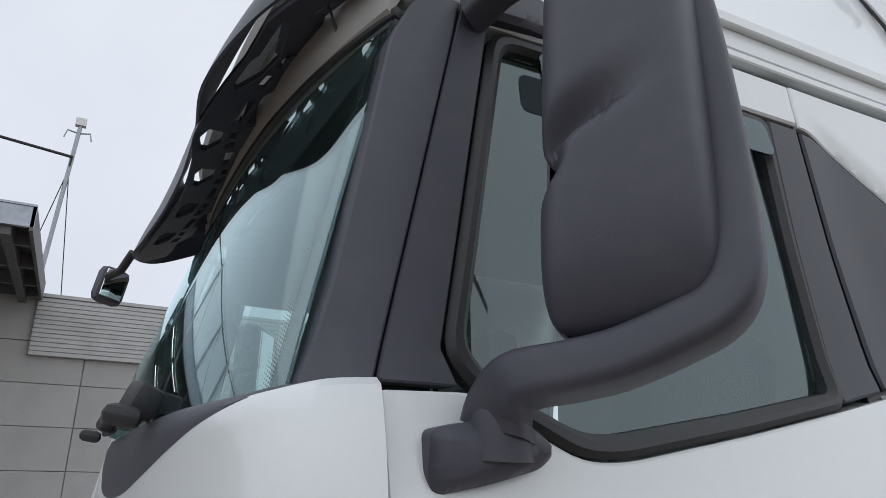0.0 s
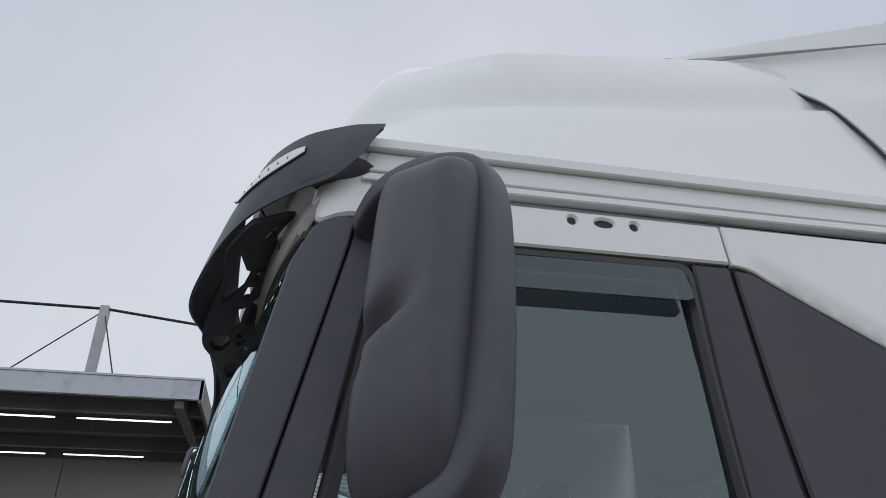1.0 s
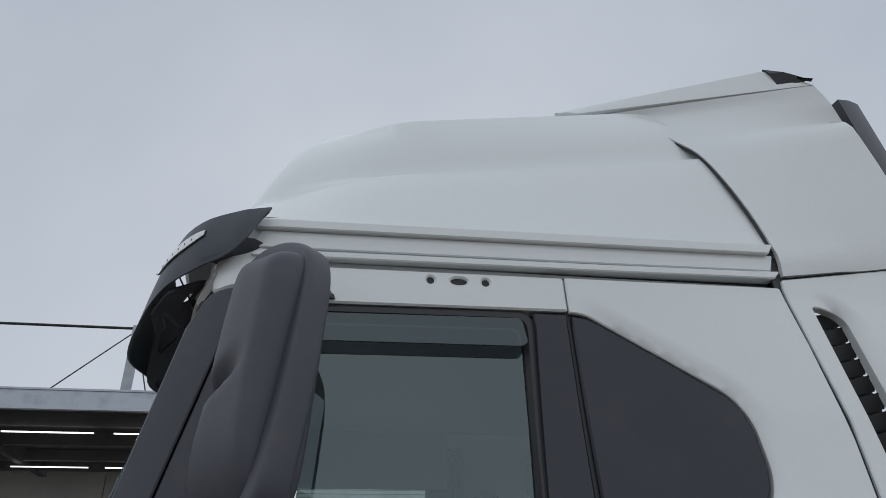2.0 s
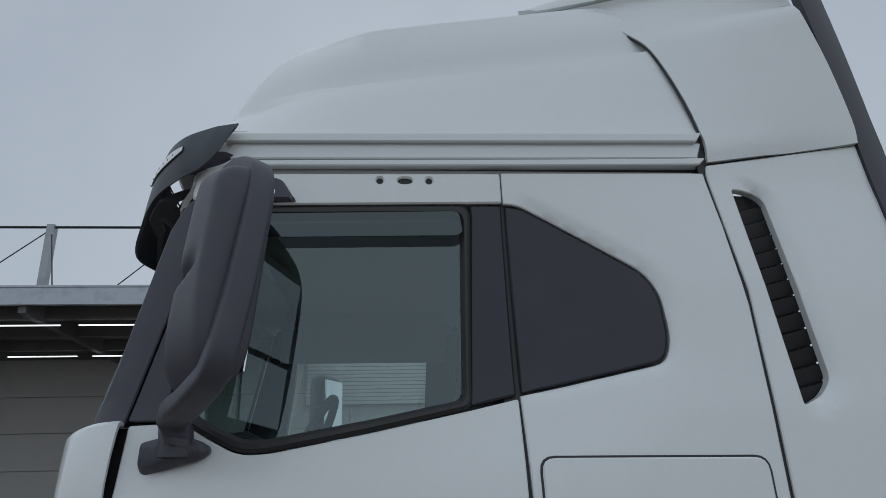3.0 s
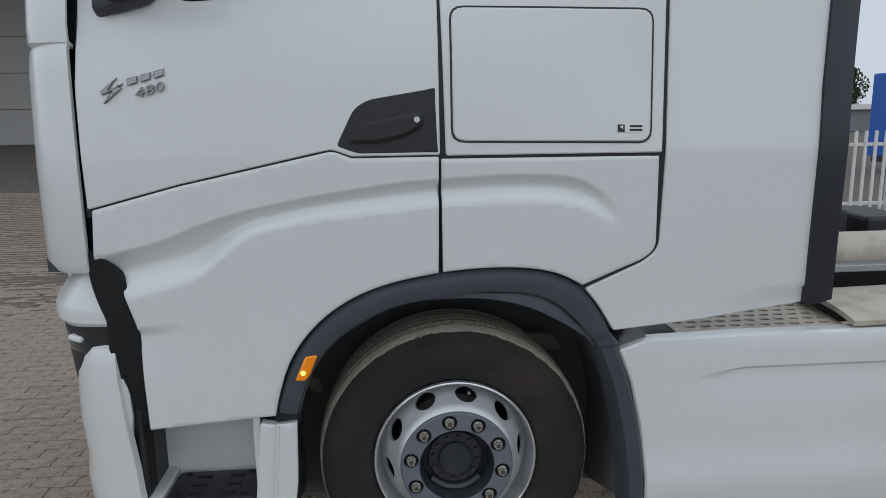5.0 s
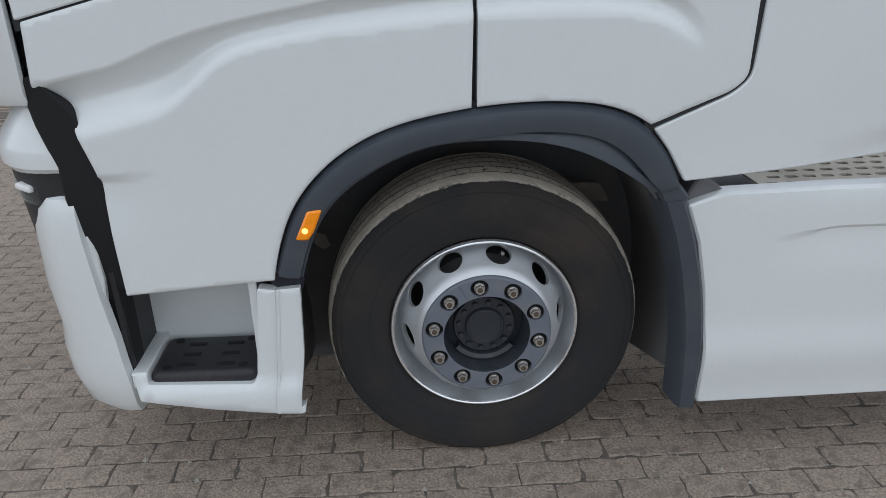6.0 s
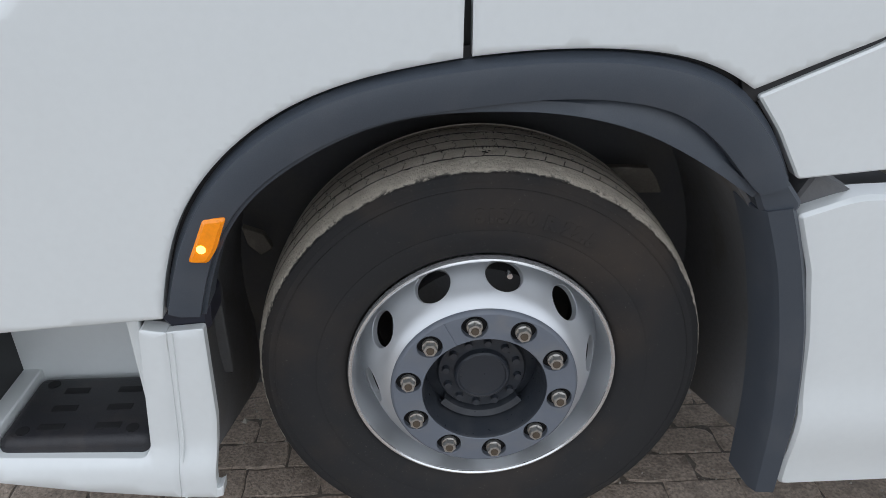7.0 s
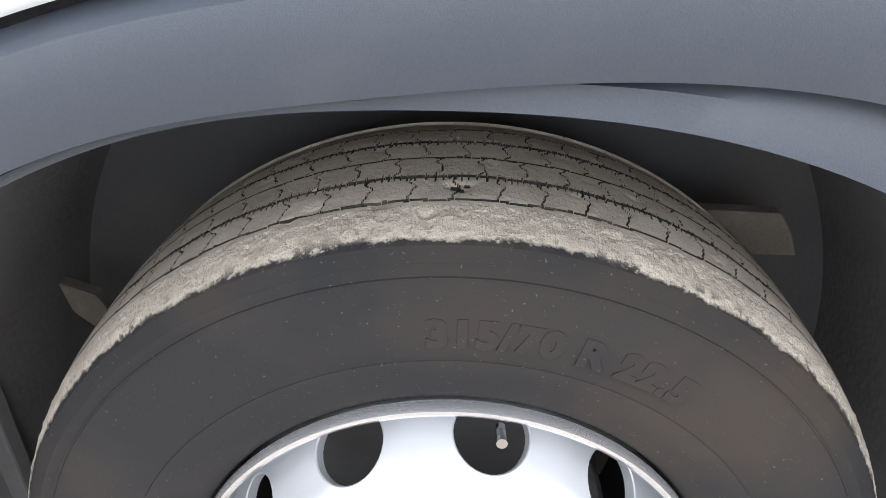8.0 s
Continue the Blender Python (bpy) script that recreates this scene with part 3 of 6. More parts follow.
sheet("joint_strip", [(0.668, 1.55), (0.65, 1.32), (0.6, 1.28), (0.4, 1.2), (0.42, 1.14), (0.66, 1.22), (0.72, 1.3), (0.725, 1.6), (0.735, 2.189), (0.745, 2.58), (0.725, 3.20), (0.665, 3.20), (0.685, 2.58), (0.665, 1.992)], lambda x, z: skin(x, z) + 0.012, SEAL, truck, "black joint before the fairing", depth=0.01, edge=0.001, r=0)

sheet("joint_strip", [(0.69, 3.04), (1.285, 3.12), (1.285, 3.21), (0.69, 3.12)], lambda x, z: skin(x, min(z, 3.2)) + 0.035, SEAL, truck, "black joint over the fairing", depth=0.01, edge=0.001, r=0)

# lower panels over the arch
arch_top = [(-0.62, 0.752), (-0.598, 0.845), (-0.551, 0.967), (-0.461, 1.076), (-0.357, 1.148), (-0.262, 1.187), (-0.17, 1.211), (-0.060, 1.229)]


def fair(pts, n=60, passes=10):
    """A dense line through points, faired."""
    p = np.array([bend(k / n, pts) for k in range(n + 1)])
    for _ in range(passes):
        p[1:-1] = (p[:-2] + 2 * p[1:-1] + p[2:]) / 4
    return p


arch_top = [(x, z, 0) for x, z in fair(arch_top, 40, 8)]
arch_rear = [(x, z, 0) for x, z in fair([(0.425, 1.171), (0.37, 1.203), (0.29, 1.229), (0.177, 1.241), (0.058, 1.240), (-0.045, 1.231)], 30, 6)]
sheet("front_fender", [(-1.148, 1.464), (-0.877, 1.534), (-0.392, 1.635, 0.02), (-0.332, 1.611), (-0.053, 1.611)] + arch_top[::-1] +
               [(-0.84, 0.737), (-1.035, 0.722), (-1.040, 0.92), (-1.043, 1.075, 0.02), (-1.064, 1.147, 0.02), (-1.083, 1.209, 0.02), (-1.094, 1.259, 0.015), (-1.119, 1.287, 0.012), (-1.160, 1.303)], fender_skin, PAINT, truck,
               "white panel below the door", depth=0.04, edge=0.004, step=0.013, r=0.006, limit=75,
               lines=[[(x, soft(fn, x) + d) for x in np.arange(-1.12, -0.06, 0.012)] for fn, d in CREASES] + [[(x, 1.079 + 0.08 * (x + 0.96)) for x in np.arange(-1.04, -0.86, 0.012)]])
rear_fender = sheet("rear_fender", [(-0.045, 1.604), (0.675, 1.600), (0.676, 1.29, 0.06), (0.636, 1.255, 0.05), *arch_rear], fender_skin, PAINT, truck, "white panel over the rear of the arch", depth=0.04, edge=0.004, step=0.013, r=0.006, limit=75,
                    lines=[[(x, soft(fn, x) + d) for x in np.arange(-0.038, 0.56, 0.012)] for fn, d in CREASES])

# wheel arch flare: three lofted lips
outer = [(-0.612, 0.770), (-0.591, 0.842), (-0.545, 0.962), (-0.456, 1.070), (-0.354, 1.141), (-0.260, 1.180), (-0.168, 1.204), (-0.057, 1.222), (0.058, 1.232), (0.177, 1.233), (0.289, 1.221),
         (0.368, 1.194), (0.422, 1.160), (0.488, 1.084), (0.525, 1.004)]
inner = [(-0.543, 0.761), (-0.515, 0.856), (-0.474, 0.944), (-0.410, 1.016), (-0.32, 1.075), (-0.24, 1.113), (-0.155, 1.137), (-0.06, 1.146), (0.04, 1.146), (0.14, 1.134), (0.235, 1.108),
         (0.31, 1.073), (0.38, 1.033), (0.43, 1.002), (0.465, 0.98)]
mid = [(-0.55, 0.762), (-0.522, 0.858), (-0.48, 0.947), (-0.416, 1.02), (-0.325, 1.08), (-0.245, 1.117), (-0.158, 1.141), (-0.06, 1.153), (0.05, 1.165), (0.16, 1.166), (0.26, 1.152),
       (0.33, 1.124), (0.395, 1.07), (0.44, 1.015), (0.475, 0.985)]
grid = []
outer, mid, inner = fair(outer, 80, 14), fair(mid, 80, 14), fair(inner, 80, 14)
for k in range(81):
    o, m_, i_ = 0.94 * outer[k] + 0.06 * mid[k], mid[k], inner[k]
    e = 0.9 * o + 0.1 * m_
    f = 0.84 * o + 0.16 * m_
    c = 0.5 * (o + m_)
    h = 0.94 * m_ + 0.06 * i_
    grid.append([(o[0], 0.05, o[1]), (o[0], 0.012, o[1]), (e[0], 0.004, e[1]), (f[0], -0.010, f[1]), (c[0], -0.013, c[1]), (m_[0], -0.008, m_[1]), (h[0], 0.012, h[1]),
                 (0.5 * (m_[0] + i_[0]), 0.004, 0.5 * (m_[1] + i_[1])), (i_[0], 0.0, i_[1]), (i_[0], 0.012, i_[1] + 0.004), (i_[0], 0.07, i_[1] + 0.006)])
shell("arch_gap", [[(o[0] + 0.3 * (o[0] - m_[0]), 0.032, o[1] + 0.3 * (o[1] - m_[1])), (o[0] - 0.3 * (o[0] - m_[0]), 0.032, o[1] - 0.3 * (o[1] - m_[1]))] for o, m_ in zip(outer, mid)], BLACK, truck, "black gap round the arch flare", thick=0.004)
arch = shell("wheel_arch_flare", grid, PLASTIC, truck, "dark grey plastic wheel arch flare", thick=0.006)
rear_out = [(0.548, 0.95), (0.575, 0.88), (0.601, 0.80), (0.637, 0.66), (0.664, 0.48), (0.668, 0.34), (0.668, 0.235)]
rear_in = [(0.49, 0.945), (0.52, 0.87), (0.546, 0.79), (0.585, 0.62), (0.607, 0.45), (0.613, 0.32), (0.616, 0.235)]
grid = []
for k in range(21):
    o, i_ = bend(k / 20, rear_out), bend(k / 20, rear_in)
    grid.append([(o[0], 0.06, o[1]), (o[0], 0.014, o[1]), (0.85 * o[0] + 0.15 * i_[0], 0.002, o[1]), (0.15 * o[0] + 0.85 * i_[0], 0.006, i_[1]), (i_[0], 0.02, i_[1]), (i_[0] - 0.01, 0.1, i_[1])])
shell("rear_arch_strip", grid, PLASTIC, truck, "dark grey arch strip", thick=0.006)
sheet("arch_joint", [(0.455, 1.005), (0.525, 1.005), (0.565, 0.955), (0.55, 0.925), (0.487, 0.94)], lambda x, z: 0.004, PLASTIC, truck, "dark arch joint piece", depth=0.06, edge=0.008, r=0.012)
sheet("arch_front_foot", [(-0.615, 0.772), (-0.54, 0.768), (-0.545, 0.70), (-0.61, 0.69), (-0.645, 0.735)], lambda x, z: 0.03, PANEL_DARK, truck, "dark foot of the arch", depth=0.08, edge=0.01, r=0.015)
# liner inside the arch
grid = []
for k in range(41):
    a = radians(-103 + 206 * k / 40)
    rr = 0.655 + 0.03 * math.cos(a * 2)
    grid.append([(rr * math.sin(a), y, 0.49 + rr * math.cos(a) * (1.02 if abs(a) < 1.6 else 1.0)) for y in (0.045, 0.1, 0.3, 0.5, 0.62)])
grid = [[(x, y, 0.34 - 0.35 * min(y - 0.045, 0.5)) for x, y, z in grid[0]]] + grid + [[(x, y, 0.34 - 0.35 * min(y - 0.045, 0.5)) for x, y, z in grid[-1]]]
shell("arch_liner", grid, LINER, truck, "black dusty arch liner", thick=-0.008)
box("arch_inner_wall", (-0.75, 0.6, 0.12), (0.75, 0.64, 1.22), WELL, truck, "dark inner wall of the arch")
indicator = sheet("side_indicator", [(-0.508, 0.964, 0.008), (-0.468, 0.966, 0.008), (-0.495, 0.902), (-0.512, 0.878, 0.008), (-0.547, 0.880, 0.008)], lambda x, z: -0.024, ORANGE, truck, "orange side indicator",
                  depth=0.02, edge=0.006, step=0.02, r=0.006)
bm = bmesh.new()
bmesh.ops.create_icosphere(bm, subdivisions=2, radius=0.0085, matrix=Matrix.Translation((-0.518, -0.0245, 0.908)) @ Matrix.Diagonal((1, 0.35, 1, 1)))
part("indicator_bulb", bm, BULB, indicator, "glowing bulb")

# sleeper fairing behind the cab, with its vent
fairing = sheet("side_fairing", [(0.698, 1.6), (0.687, 1.29, 0.06), (0.64, 1.247, 0.05), (0.436, 1.158), (0.485, 1.095), (0.538, 1.006), (0.80, 1.03), (1.217, 1.08), (1.218, 1.14), (1.229, 1.807),
                                 (1.274, 2.386), (1.292, 2.837), (1.284, 3.164), (0.697, 3.07), (0.691, 3.03), (0.723, 2.58), (0.71, 2.189)], fairing_skin, PAINT, truck, "white side fairing",
                depth=0.03, edge=0.004, step=0.025, r=0.008,
                holes=[smooth_poly([(0.767, 2.97, 0.01), (0.85, 2.964, 0.02), (0.883, 2.93, 0.03), (0.915, 2.288, 0.03), (0.868, 2.237, 0.02), (0.799, 2.209, 0.01)], 0.02)])
vent = sheet("vent_backing", [(0.745, 2.992), (0.905, 2.984), (0.935, 2.268), (0.775, 2.179)], lambda x, z: skin(x, z) + 0.09, BLACK, fairing, "black louvred vent", depth=0.01, edge=0.002, r=0.01)
for k in range(13):
    z0 = 2.225 + 0.058 * k
    x0 = 0.814 - 0.042 * (z0 - 2.22)
    x1 = 0.902 - 0.05 * (z0 - 2.3)
    grid = [[(x0 - 0.025 + (x1 - x0 + 0.05) * u, skin(0.86, z0) + 0.074 - 0.012 * v, z0 - 0.020 + 0.050 * v + 0.034 * u) for v in (0, 0.25, 0.5, 0.75, 1)] for u in np.linspace(0, 1, 13)]
    shell("slat", [[(x, y - 0.0025 * ((i + j) % 2), z) for j, (x, y, z) in enumerate(row)] for i, row in enumerate(grid)], SEAL, vent, thick=0.006)
# black rear edge of the fairing
grid = []
for k in range(25):
    t = k / 24
    e = bend(t, [(1.216, 1.075), (1.222, 1.45), (1.234, 1.83), (1.266, 2.29), (1.289, 2.76), (1.289, 3.18), (1.28, 3.6), (1.26, 3.98)])
    w = 0.10
    y0 = skin(e[0], e[1]) if e[1] < 3.2 else 0.235 + (e[1] - 3.2) * 0.12
    grid.append([(e[0], y0 + 0.03, e[1]), (e[0], y0 - 0.003, e[1]), (e[0] + w * 0.5, y0 + 0.004, e[1] + 0.005), (e[0] + w, y0 + 0.02, e[1] + 0.01), (e[0] + w + 0.005, y0 + 0.12, e[1] + 0.01)])
shell("fairing_edge", grid, PANEL_DARK, fairing, "black rubber fairing edge", thick=0.01)

# roof rail
for z0, z1, out in ((3.067, 3.090, 0.0), (3.098, 3.158, 0.006), (3.158, 3.192, -0.014)):
    sheet("roof_rail", [(-0.99, z0 - 0.01), (0.676, z0 + 0.008), (0.70, z1 + 0.012), (-0.97, z1 - 0.01)], lambda x, z, o=out: skin(x, z) + o, PAINT, truck, "white roof rail", depth=0.05, edge=0.004, step=0.08, r=0.004)
box("rail_gap", (-0.99, 0.262, 3.03), (0.69, 0.4, 3.21), BLACK, truck, "black gap under the rail", bevel=0)

# roof cap, lofted from the rail up over the crown
crease_z = curve_at((-1.6, -1.2, -0.976, -0.818, -0.61, -0.17, 0.286, 0.66), (3.36, 3.36, 3.385, 3.452, 3.488, 3.55, 3.61, 3.668))
crown_z = curve_at((-0.5, 0.03, 0.33, 0.70), (4.03, 4.088, 4.122, 4.125))
rail = [(0.835 - 0.1 * k, 0.235) for k in range(18)]
nose = []
for k in range(1, 25):
    a = radians(90 * k / 24)
    nose.append((-0.865 - 0.41 * math.sin(a) ** 0.36, YC - (YC - 0.235) * math.cos(a) ** 0.75))
half = rail + nose
full = half + [(x, 2 * YC - y) for x, y in half[-2::-1]]
grid = []
for x, y in full:
    cx, cy = max(x, -0.45), YC
    side = min(abs(y - YC) / (YC - 0.235), 1)
    zc, zt = crease_z(x), crown_z(cx)
    fc = (zc - 3.19) / (zt - 3.19)
    gc = 0.155 if side > 0.99 else 0.155 + 0.05 * (1 - side)
    row = []
    nose_k = step01(-0.45, -1.12, x)
    side_rows = ((0, 0), (0.3 * gc, 0.3 * fc), (0.65 * gc, 0.65 * fc), (0.92 * gc, 0.93 * fc), (gc - 0.004, fc - 0.012), (gc, fc), (gc + 0.006, fc + 0.003), (gc + 0.034, fc + 0.010), (gc + 0.040, fc + 0.022),
                 (gc + 0.05, fc + 0.10), (gc + 0.09, fc + 0.25), (gc + 0.15, fc + 0.27 + 0.4 * (0.73 - fc)), (0.42, 0.5 * (fc + 0.27 + 0.4 * (0.73 - fc)) + 0.46), (0.55, 0.955), (0.75, 0.985), (1, 1))
    gn_ = gc + 0.02
    nose_rows = [(q * gn_, q * fc) for q in (0, 0.3, 0.65, 0.92, 0.97, 1.0)]
    for g in (0.01, 0.022, 0.035, 0.06, 0.10, 0.17, 0.28, 0.40, 0.6, 1 - gn_):
        nose_rows.append((gn_ + g, fc + (1 - fc) * (1 - (1 - g / (1 - gn_)) ** 3.3)))
    for (g0, f0), (g1, f1) in zip(side_rows, nose_rows):
        g, f = g0 + nose_k * (g1 - g0), f0 + nose_k * (f1 - f0)
        row.append((x + (cx - x) * g, y + 0.012 * step01(0.62, 0.78, x) + (cy - y) * g, 3.19 + 0.012 * x + (zt - 3.19) * min(f, 1)))
    grid.append(row)
shell("roof_cap", grid, PAINT, truck, "white high roof", thick=-0.02)

# rear roof fairing: side skin from the roof seam back to the dark edge, with a bevelled rising rim
seam = [(0.706, 0.232, 3.085), (0.708, 0.234, 3.20), (0.680, 0.29, 3.42), (0.630, 0.37, 3.655), (0.571, 0.435, 3.775), (0.50, 0.50, 3.88), (0.405, 0.57, 3.97), (0.24, 0.62, 4.02)]
seam = [(x, y + 0.014, z) for x, y, z in seam]
tail = [(1.282, 0.228, 3.165), (1.284, 0.232, 3.26), (1.252, 0.245, 3.52), (1.205, 0.262, 3.77), (1.187, 0.268, 3.83), (1.165, 0.275, 3.89), (1.145, 0.281, 3.95), (1.125, 0.287, 3.998)]
grid = []
for k in range(25):
    u = k / 24
    row = []
    for j in range(29):
        v = j / 28
        p, q = bend(v, seam), bend(v, tail)
        m_ = p + (q - p) * u
        bow = 0.02 * math.sin(math.pi * min(1, v * 1.4)) * math.sin(math.pi * u)
        band = 0.012 * step01(0.16, 0.08, v) * step01(0.55, 0.35, u)
        m_[1] -= bow + band - 0.02 * step01(0.42, 0.5, v) * u * (1 - step01(0.5, 0.75, v))
        row.append(m_)
    grid.append(row)
shell("rear_roof_fairing", grid, PAINT, truck, "white rear roof fairing", thick=-0.02)
tube("roof_seam", [bend(v, seam) + np.array([-0.005, -0.006, 0.002]) for v in np.linspace(0, 1, 41)], 0.0055, BLACK, truck, "black roof seam", sides=6)
grid = []
for k in range(17):
    u = k / 16
    o = np.array([0.24 + 0.885 * u, 0.62 - 0.333 * u, 4.02 - 0.022 * u])
    i_ = np.array([0.16 + 0.814 * u, 0.66 - 0.305 * u, 4.044 + 0.061 * u])
    grid.append([o, o * 0.6 + i_ * 0.4 + np.array([0, 0, 0.006]), i_, i_ + np.array([0, 0.05, 0.0]), i_ + np.array([0, 0.12, -0.08])])
shell("fairing_rim", grid, PAINT, truck, "white bevelled fairing rim", thick=-0.02)
tip, end, back = np.array([0.974, 0.355, 4.105]), np.array([1.125, 0.287, 3.998]), np.array([1.003, 0.333, 4.001])
lift = np.array([-0.006, -0.016, 0.022])
shell("rim_end_cap", [[tip + lift, (tip + back) / 2 + lift * 1.6, back + lift], [(tip + end) / 2 + lift + np.array([0.02, 0, 0.012]), (tip + end + back) / 3 + lift * 2, (back + end) / 2 + lift], [end + lift, end + lift * 1.2, end + lift * 1.4]],
      BLACK, truck, "black fairing end cap", thick=-0.02)
# far half of the rear fairings and the back wall of the cab
box("cab_back_wall", (0.63, 0.45, 1.1), (0.66, 1.95, 3.55), PAINT, truck, "white back wall of the cab")

# ---- front of the cab ----
def plan(u, x0=-1.2, deep=0.33, y0=0.03, power=2.6):
    """The cab's front seen from above; u from 0 (near side) to 1 (far side)."""
    a = math.pi * u
    c, s = math.cos(a), math.sin(a)
    return (x0 - deep * abs(s) ** (2 / power), YC - (YC - y0) * math.copysign(abs(c) ** (2 / power), c))


def front(name, rows, mat, label, u0=0.0, u1=1.0, n=48, x0=-1.2, deep=0.33, y0=0.03, power=2.6, thick=0.02, parent=None):
    """A band round the front: rows of (height, forward shift, inward shift)."""
    grid = []
    for k in range(n + 1):
        u = u0 + (u1 - u0) * k / n
        x, y = plan(u, x0, deep, y0, power)
        grid.append([(x - f * math.sin(math.pi * u) ** 0.6, y + (i if u < 0.5 else -i), z) for z, f, i in rows])
    return shell(name, grid, mat, parent or truck, label, thick)


front("corner_panel", [(1.277, -0.03, 0.03), (1.28, 0.0, 0.0), (1.295, 0.012, -0.006), (1.597, 0.016, 0.0), (1.89, 0.006, 0.012), (1.953, -0.004, 0.018), (1.973, -0.02, 0.03)], PAINT,
      "white front corner panel", 0.0, 0.30, x0=-1.177, deep=0.266, y0=0.02, thick=0.02)
front("front_panel", [(1.1, 0, 0), (1.3, 0.015, 0), (1.792, 0.01, 0), (1.96, -0.012, 0.0), (1.975, -0.03, 0.0)], PAINT, "white front panel", 0.3, 0.7, x0=-1.175, deep=0.268, y0=0.02)
sill = [(-1.171, 0.090, 2.190), (-1.236, 0.095, 2.184), (-1.294, 0.118, 2.169), (-1.332, 0.168, 2.156), (-1.362, 0.262, 2.132), (-1.384, 0.373, 2.10), (-1.402, 0.538, 2.06), (-1.414, 0.8, 2.02), (-1.42, 1.2, 2.005)]
sill += [(x, 2 * YC - y, z) for x, y, z in sill[-2::-1]]
cowl_top = [(-1.171, 0.125, 2.196), (-1.236, 0.125, 2.19), (-1.290, 0.145, 2.181), (-1.327, 0.196, 2.171), (-1.357, 0.31, 2.166), (-1.378, 0.42, 2.162), (-1.396, 0.58, 2.155), (-1.408, 0.83, 2.148), (-1.412, 1.2, 2.145)]
cowl_top += [(x, 2 * YC - y, z) for x, y, z in cowl_top[-2::-1]]
grid, cowl = [], []
for k in range(97):
    t = k / 96
    p, q = bend(t, sill), bend(t, cowl_top)
    d = bend(min(t + 0.01, 1), sill) - bend(max(t - 0.01, 0), sill)
    o = np.array([d[1], -d[0], 0]) * (-1)
    o /= np.linalg.norm(o) + 1e-9
    h = p[2] - 1.978
    full = o.copy()
    o = o * (0.15 + 0.85 * o[1] ** 4)
    grid.append([p + o * 0.03 - np.array([0, 0, h + 0.006]), p + o * 0.056 - np.array([0, 0, h - 0.004]), p + o * 0.054 - np.array([0, 0, h * 0.75]), p + o * 0.038 - np.array([0, 0, h * 0.4]), p + o * 0.02 - np.array([0, 0, h * 0.15]),
                 p + o * 0.008 - np.array([0, 0, 0.005]), p, p - o * 0.02 - np.array([0, 0, 0.004])])
    if 5 < k < 91:
        cowl.append([p - o * 0.003 - np.array([0, 0, 0.008]), p - o * 0.003 + np.array([0, 0, 0.003]), p * 0.6 + q * 0.4 + full * 0.006, p * 0.2 + q * 0.8 + full * 0.005, q, q - full * 0.10 + np.array([0, 0, 0.02])])
shell("upper_corner_panel", grid, PAINT, truck, "white panel below the windscreen", thick=0.012)
front("far_corner_panel", [(1.25, 0, 0), (1.597, 0.016, 0.0), (1.938, -0.0, 0.015), (2.182, -0.045, 0.08)], PAINT, "white far corner panel", 0.7, 1.0, x0=-1.175, deep=0.285, y0=0.02)
shell("cowl", cowl, MIRROR_PLASTIC, truck, "dark grey cowl below the windscreen", thick=0.006)
for y0, z0, s0 in ((0.60, 2.195, 0.75), (1.0, 2.175, 0.5)):
    piv = thing("wiper_pivot", "", "")
    piv.parent = truck
    tagged(piv, "black wiper pivot on the cowl")
    x0 = -1.42 if y0 < 0.9 else -1.455
    part("pivot_body", box_bm((0.07 * s0, 0.10 * s0, 0.08 * s0), 0.012, pose(x0, y0, z0, 10, 20, 15)), BLACK, piv)
    part("pivot_cap", box_bm((0.09 * s0, 0.05 * s0, 0.05 * s0), 0.02, pose(x0 - 0.03, y0 - 0.06 * s0, z0 - 0.03, 0, 10, -10)), BLACK, piv)
    tube("wiper_arm", [(x0, y0, z0), (x0 + 0.03, y0 + 0.3, z0 + 0.0), (x0 + 0.02, y0 + 0.55, z0 + 0.0)], 0.009, BLACK, piv)
# windscreen and its pillars
def screen(u, z, lift=0.0):
    """A place on the windscreen; lift moves it out of the glass."""
    k = (z - 2.17) / 0.72
    xe = float(np.interp(z, (2.17, 2.25, 2.56, 2.83, 2.95), (-1.275, -1.258, -1.185, -1.12, -1.09)))
    y0 = 0.158 + 0.13 * (z - 2.17)
    x, y = xe - (0.16 - 0.06 * k) * (1 - abs(2 * u - 1) ** 2.6), y0 + 2 * (YC - y0) * u
    return (x - lift * math.sin(math.pi * u) ** 0.4, y - lift * math.cos(math.pi * u), z)


shell("windscreen", [[screen(k / 44, z) for z in np.linspace(2.17, 2.905, 13)] for k in range(45)], GLASS, truck, "tinted windscreen", thick=0.006).visible_shadow = False
for name, u0, u1 in (("windscreen_frit", 0.0, 0.018), ("far_windscreen_frit", 0.982, 1.0)):
    shell(name, [[screen(u0 + (u1 - u0) * k / 3, z, -0.012) for z in np.linspace(2.17, 2.905, 13)] for k in range(4)], BLACK, truck, "black border of the windscreen", thick=0.004)
dots_v, dots_f = [], []
for j in range(5):
    for k in range(120):
        z = 2.19 + 0.7 * (k + 0.5 * (j % 2)) / 120
        u = 0.0195 + 0.0026 * j + 0.02 * max(0, 2.26 - z)
        w = 0.0022 - 0.0003 * j
        c, e = np.array(screen(u, z, 0.002)), np.array(screen(u + 0.002, z, 0.002))
        d = (e - c) / (np.linalg.norm(e - c) + 1e-9) * w
        up = np.array([0, 0, w])
        s = len(dots_v)
        dots_v += [c + d * math.cos(a) + up * math.sin(a) for a in np.linspace(0, 2 * math.pi, 7)[:-1]]
        dots_f.append(tuple(range(s, s + 6)))
tagged(put("frit_dots", mesh_of("frit_dots", dots_v, dots_f, BLACK), truck, "black printed dots on the windscreen edge"), kind="stuff")
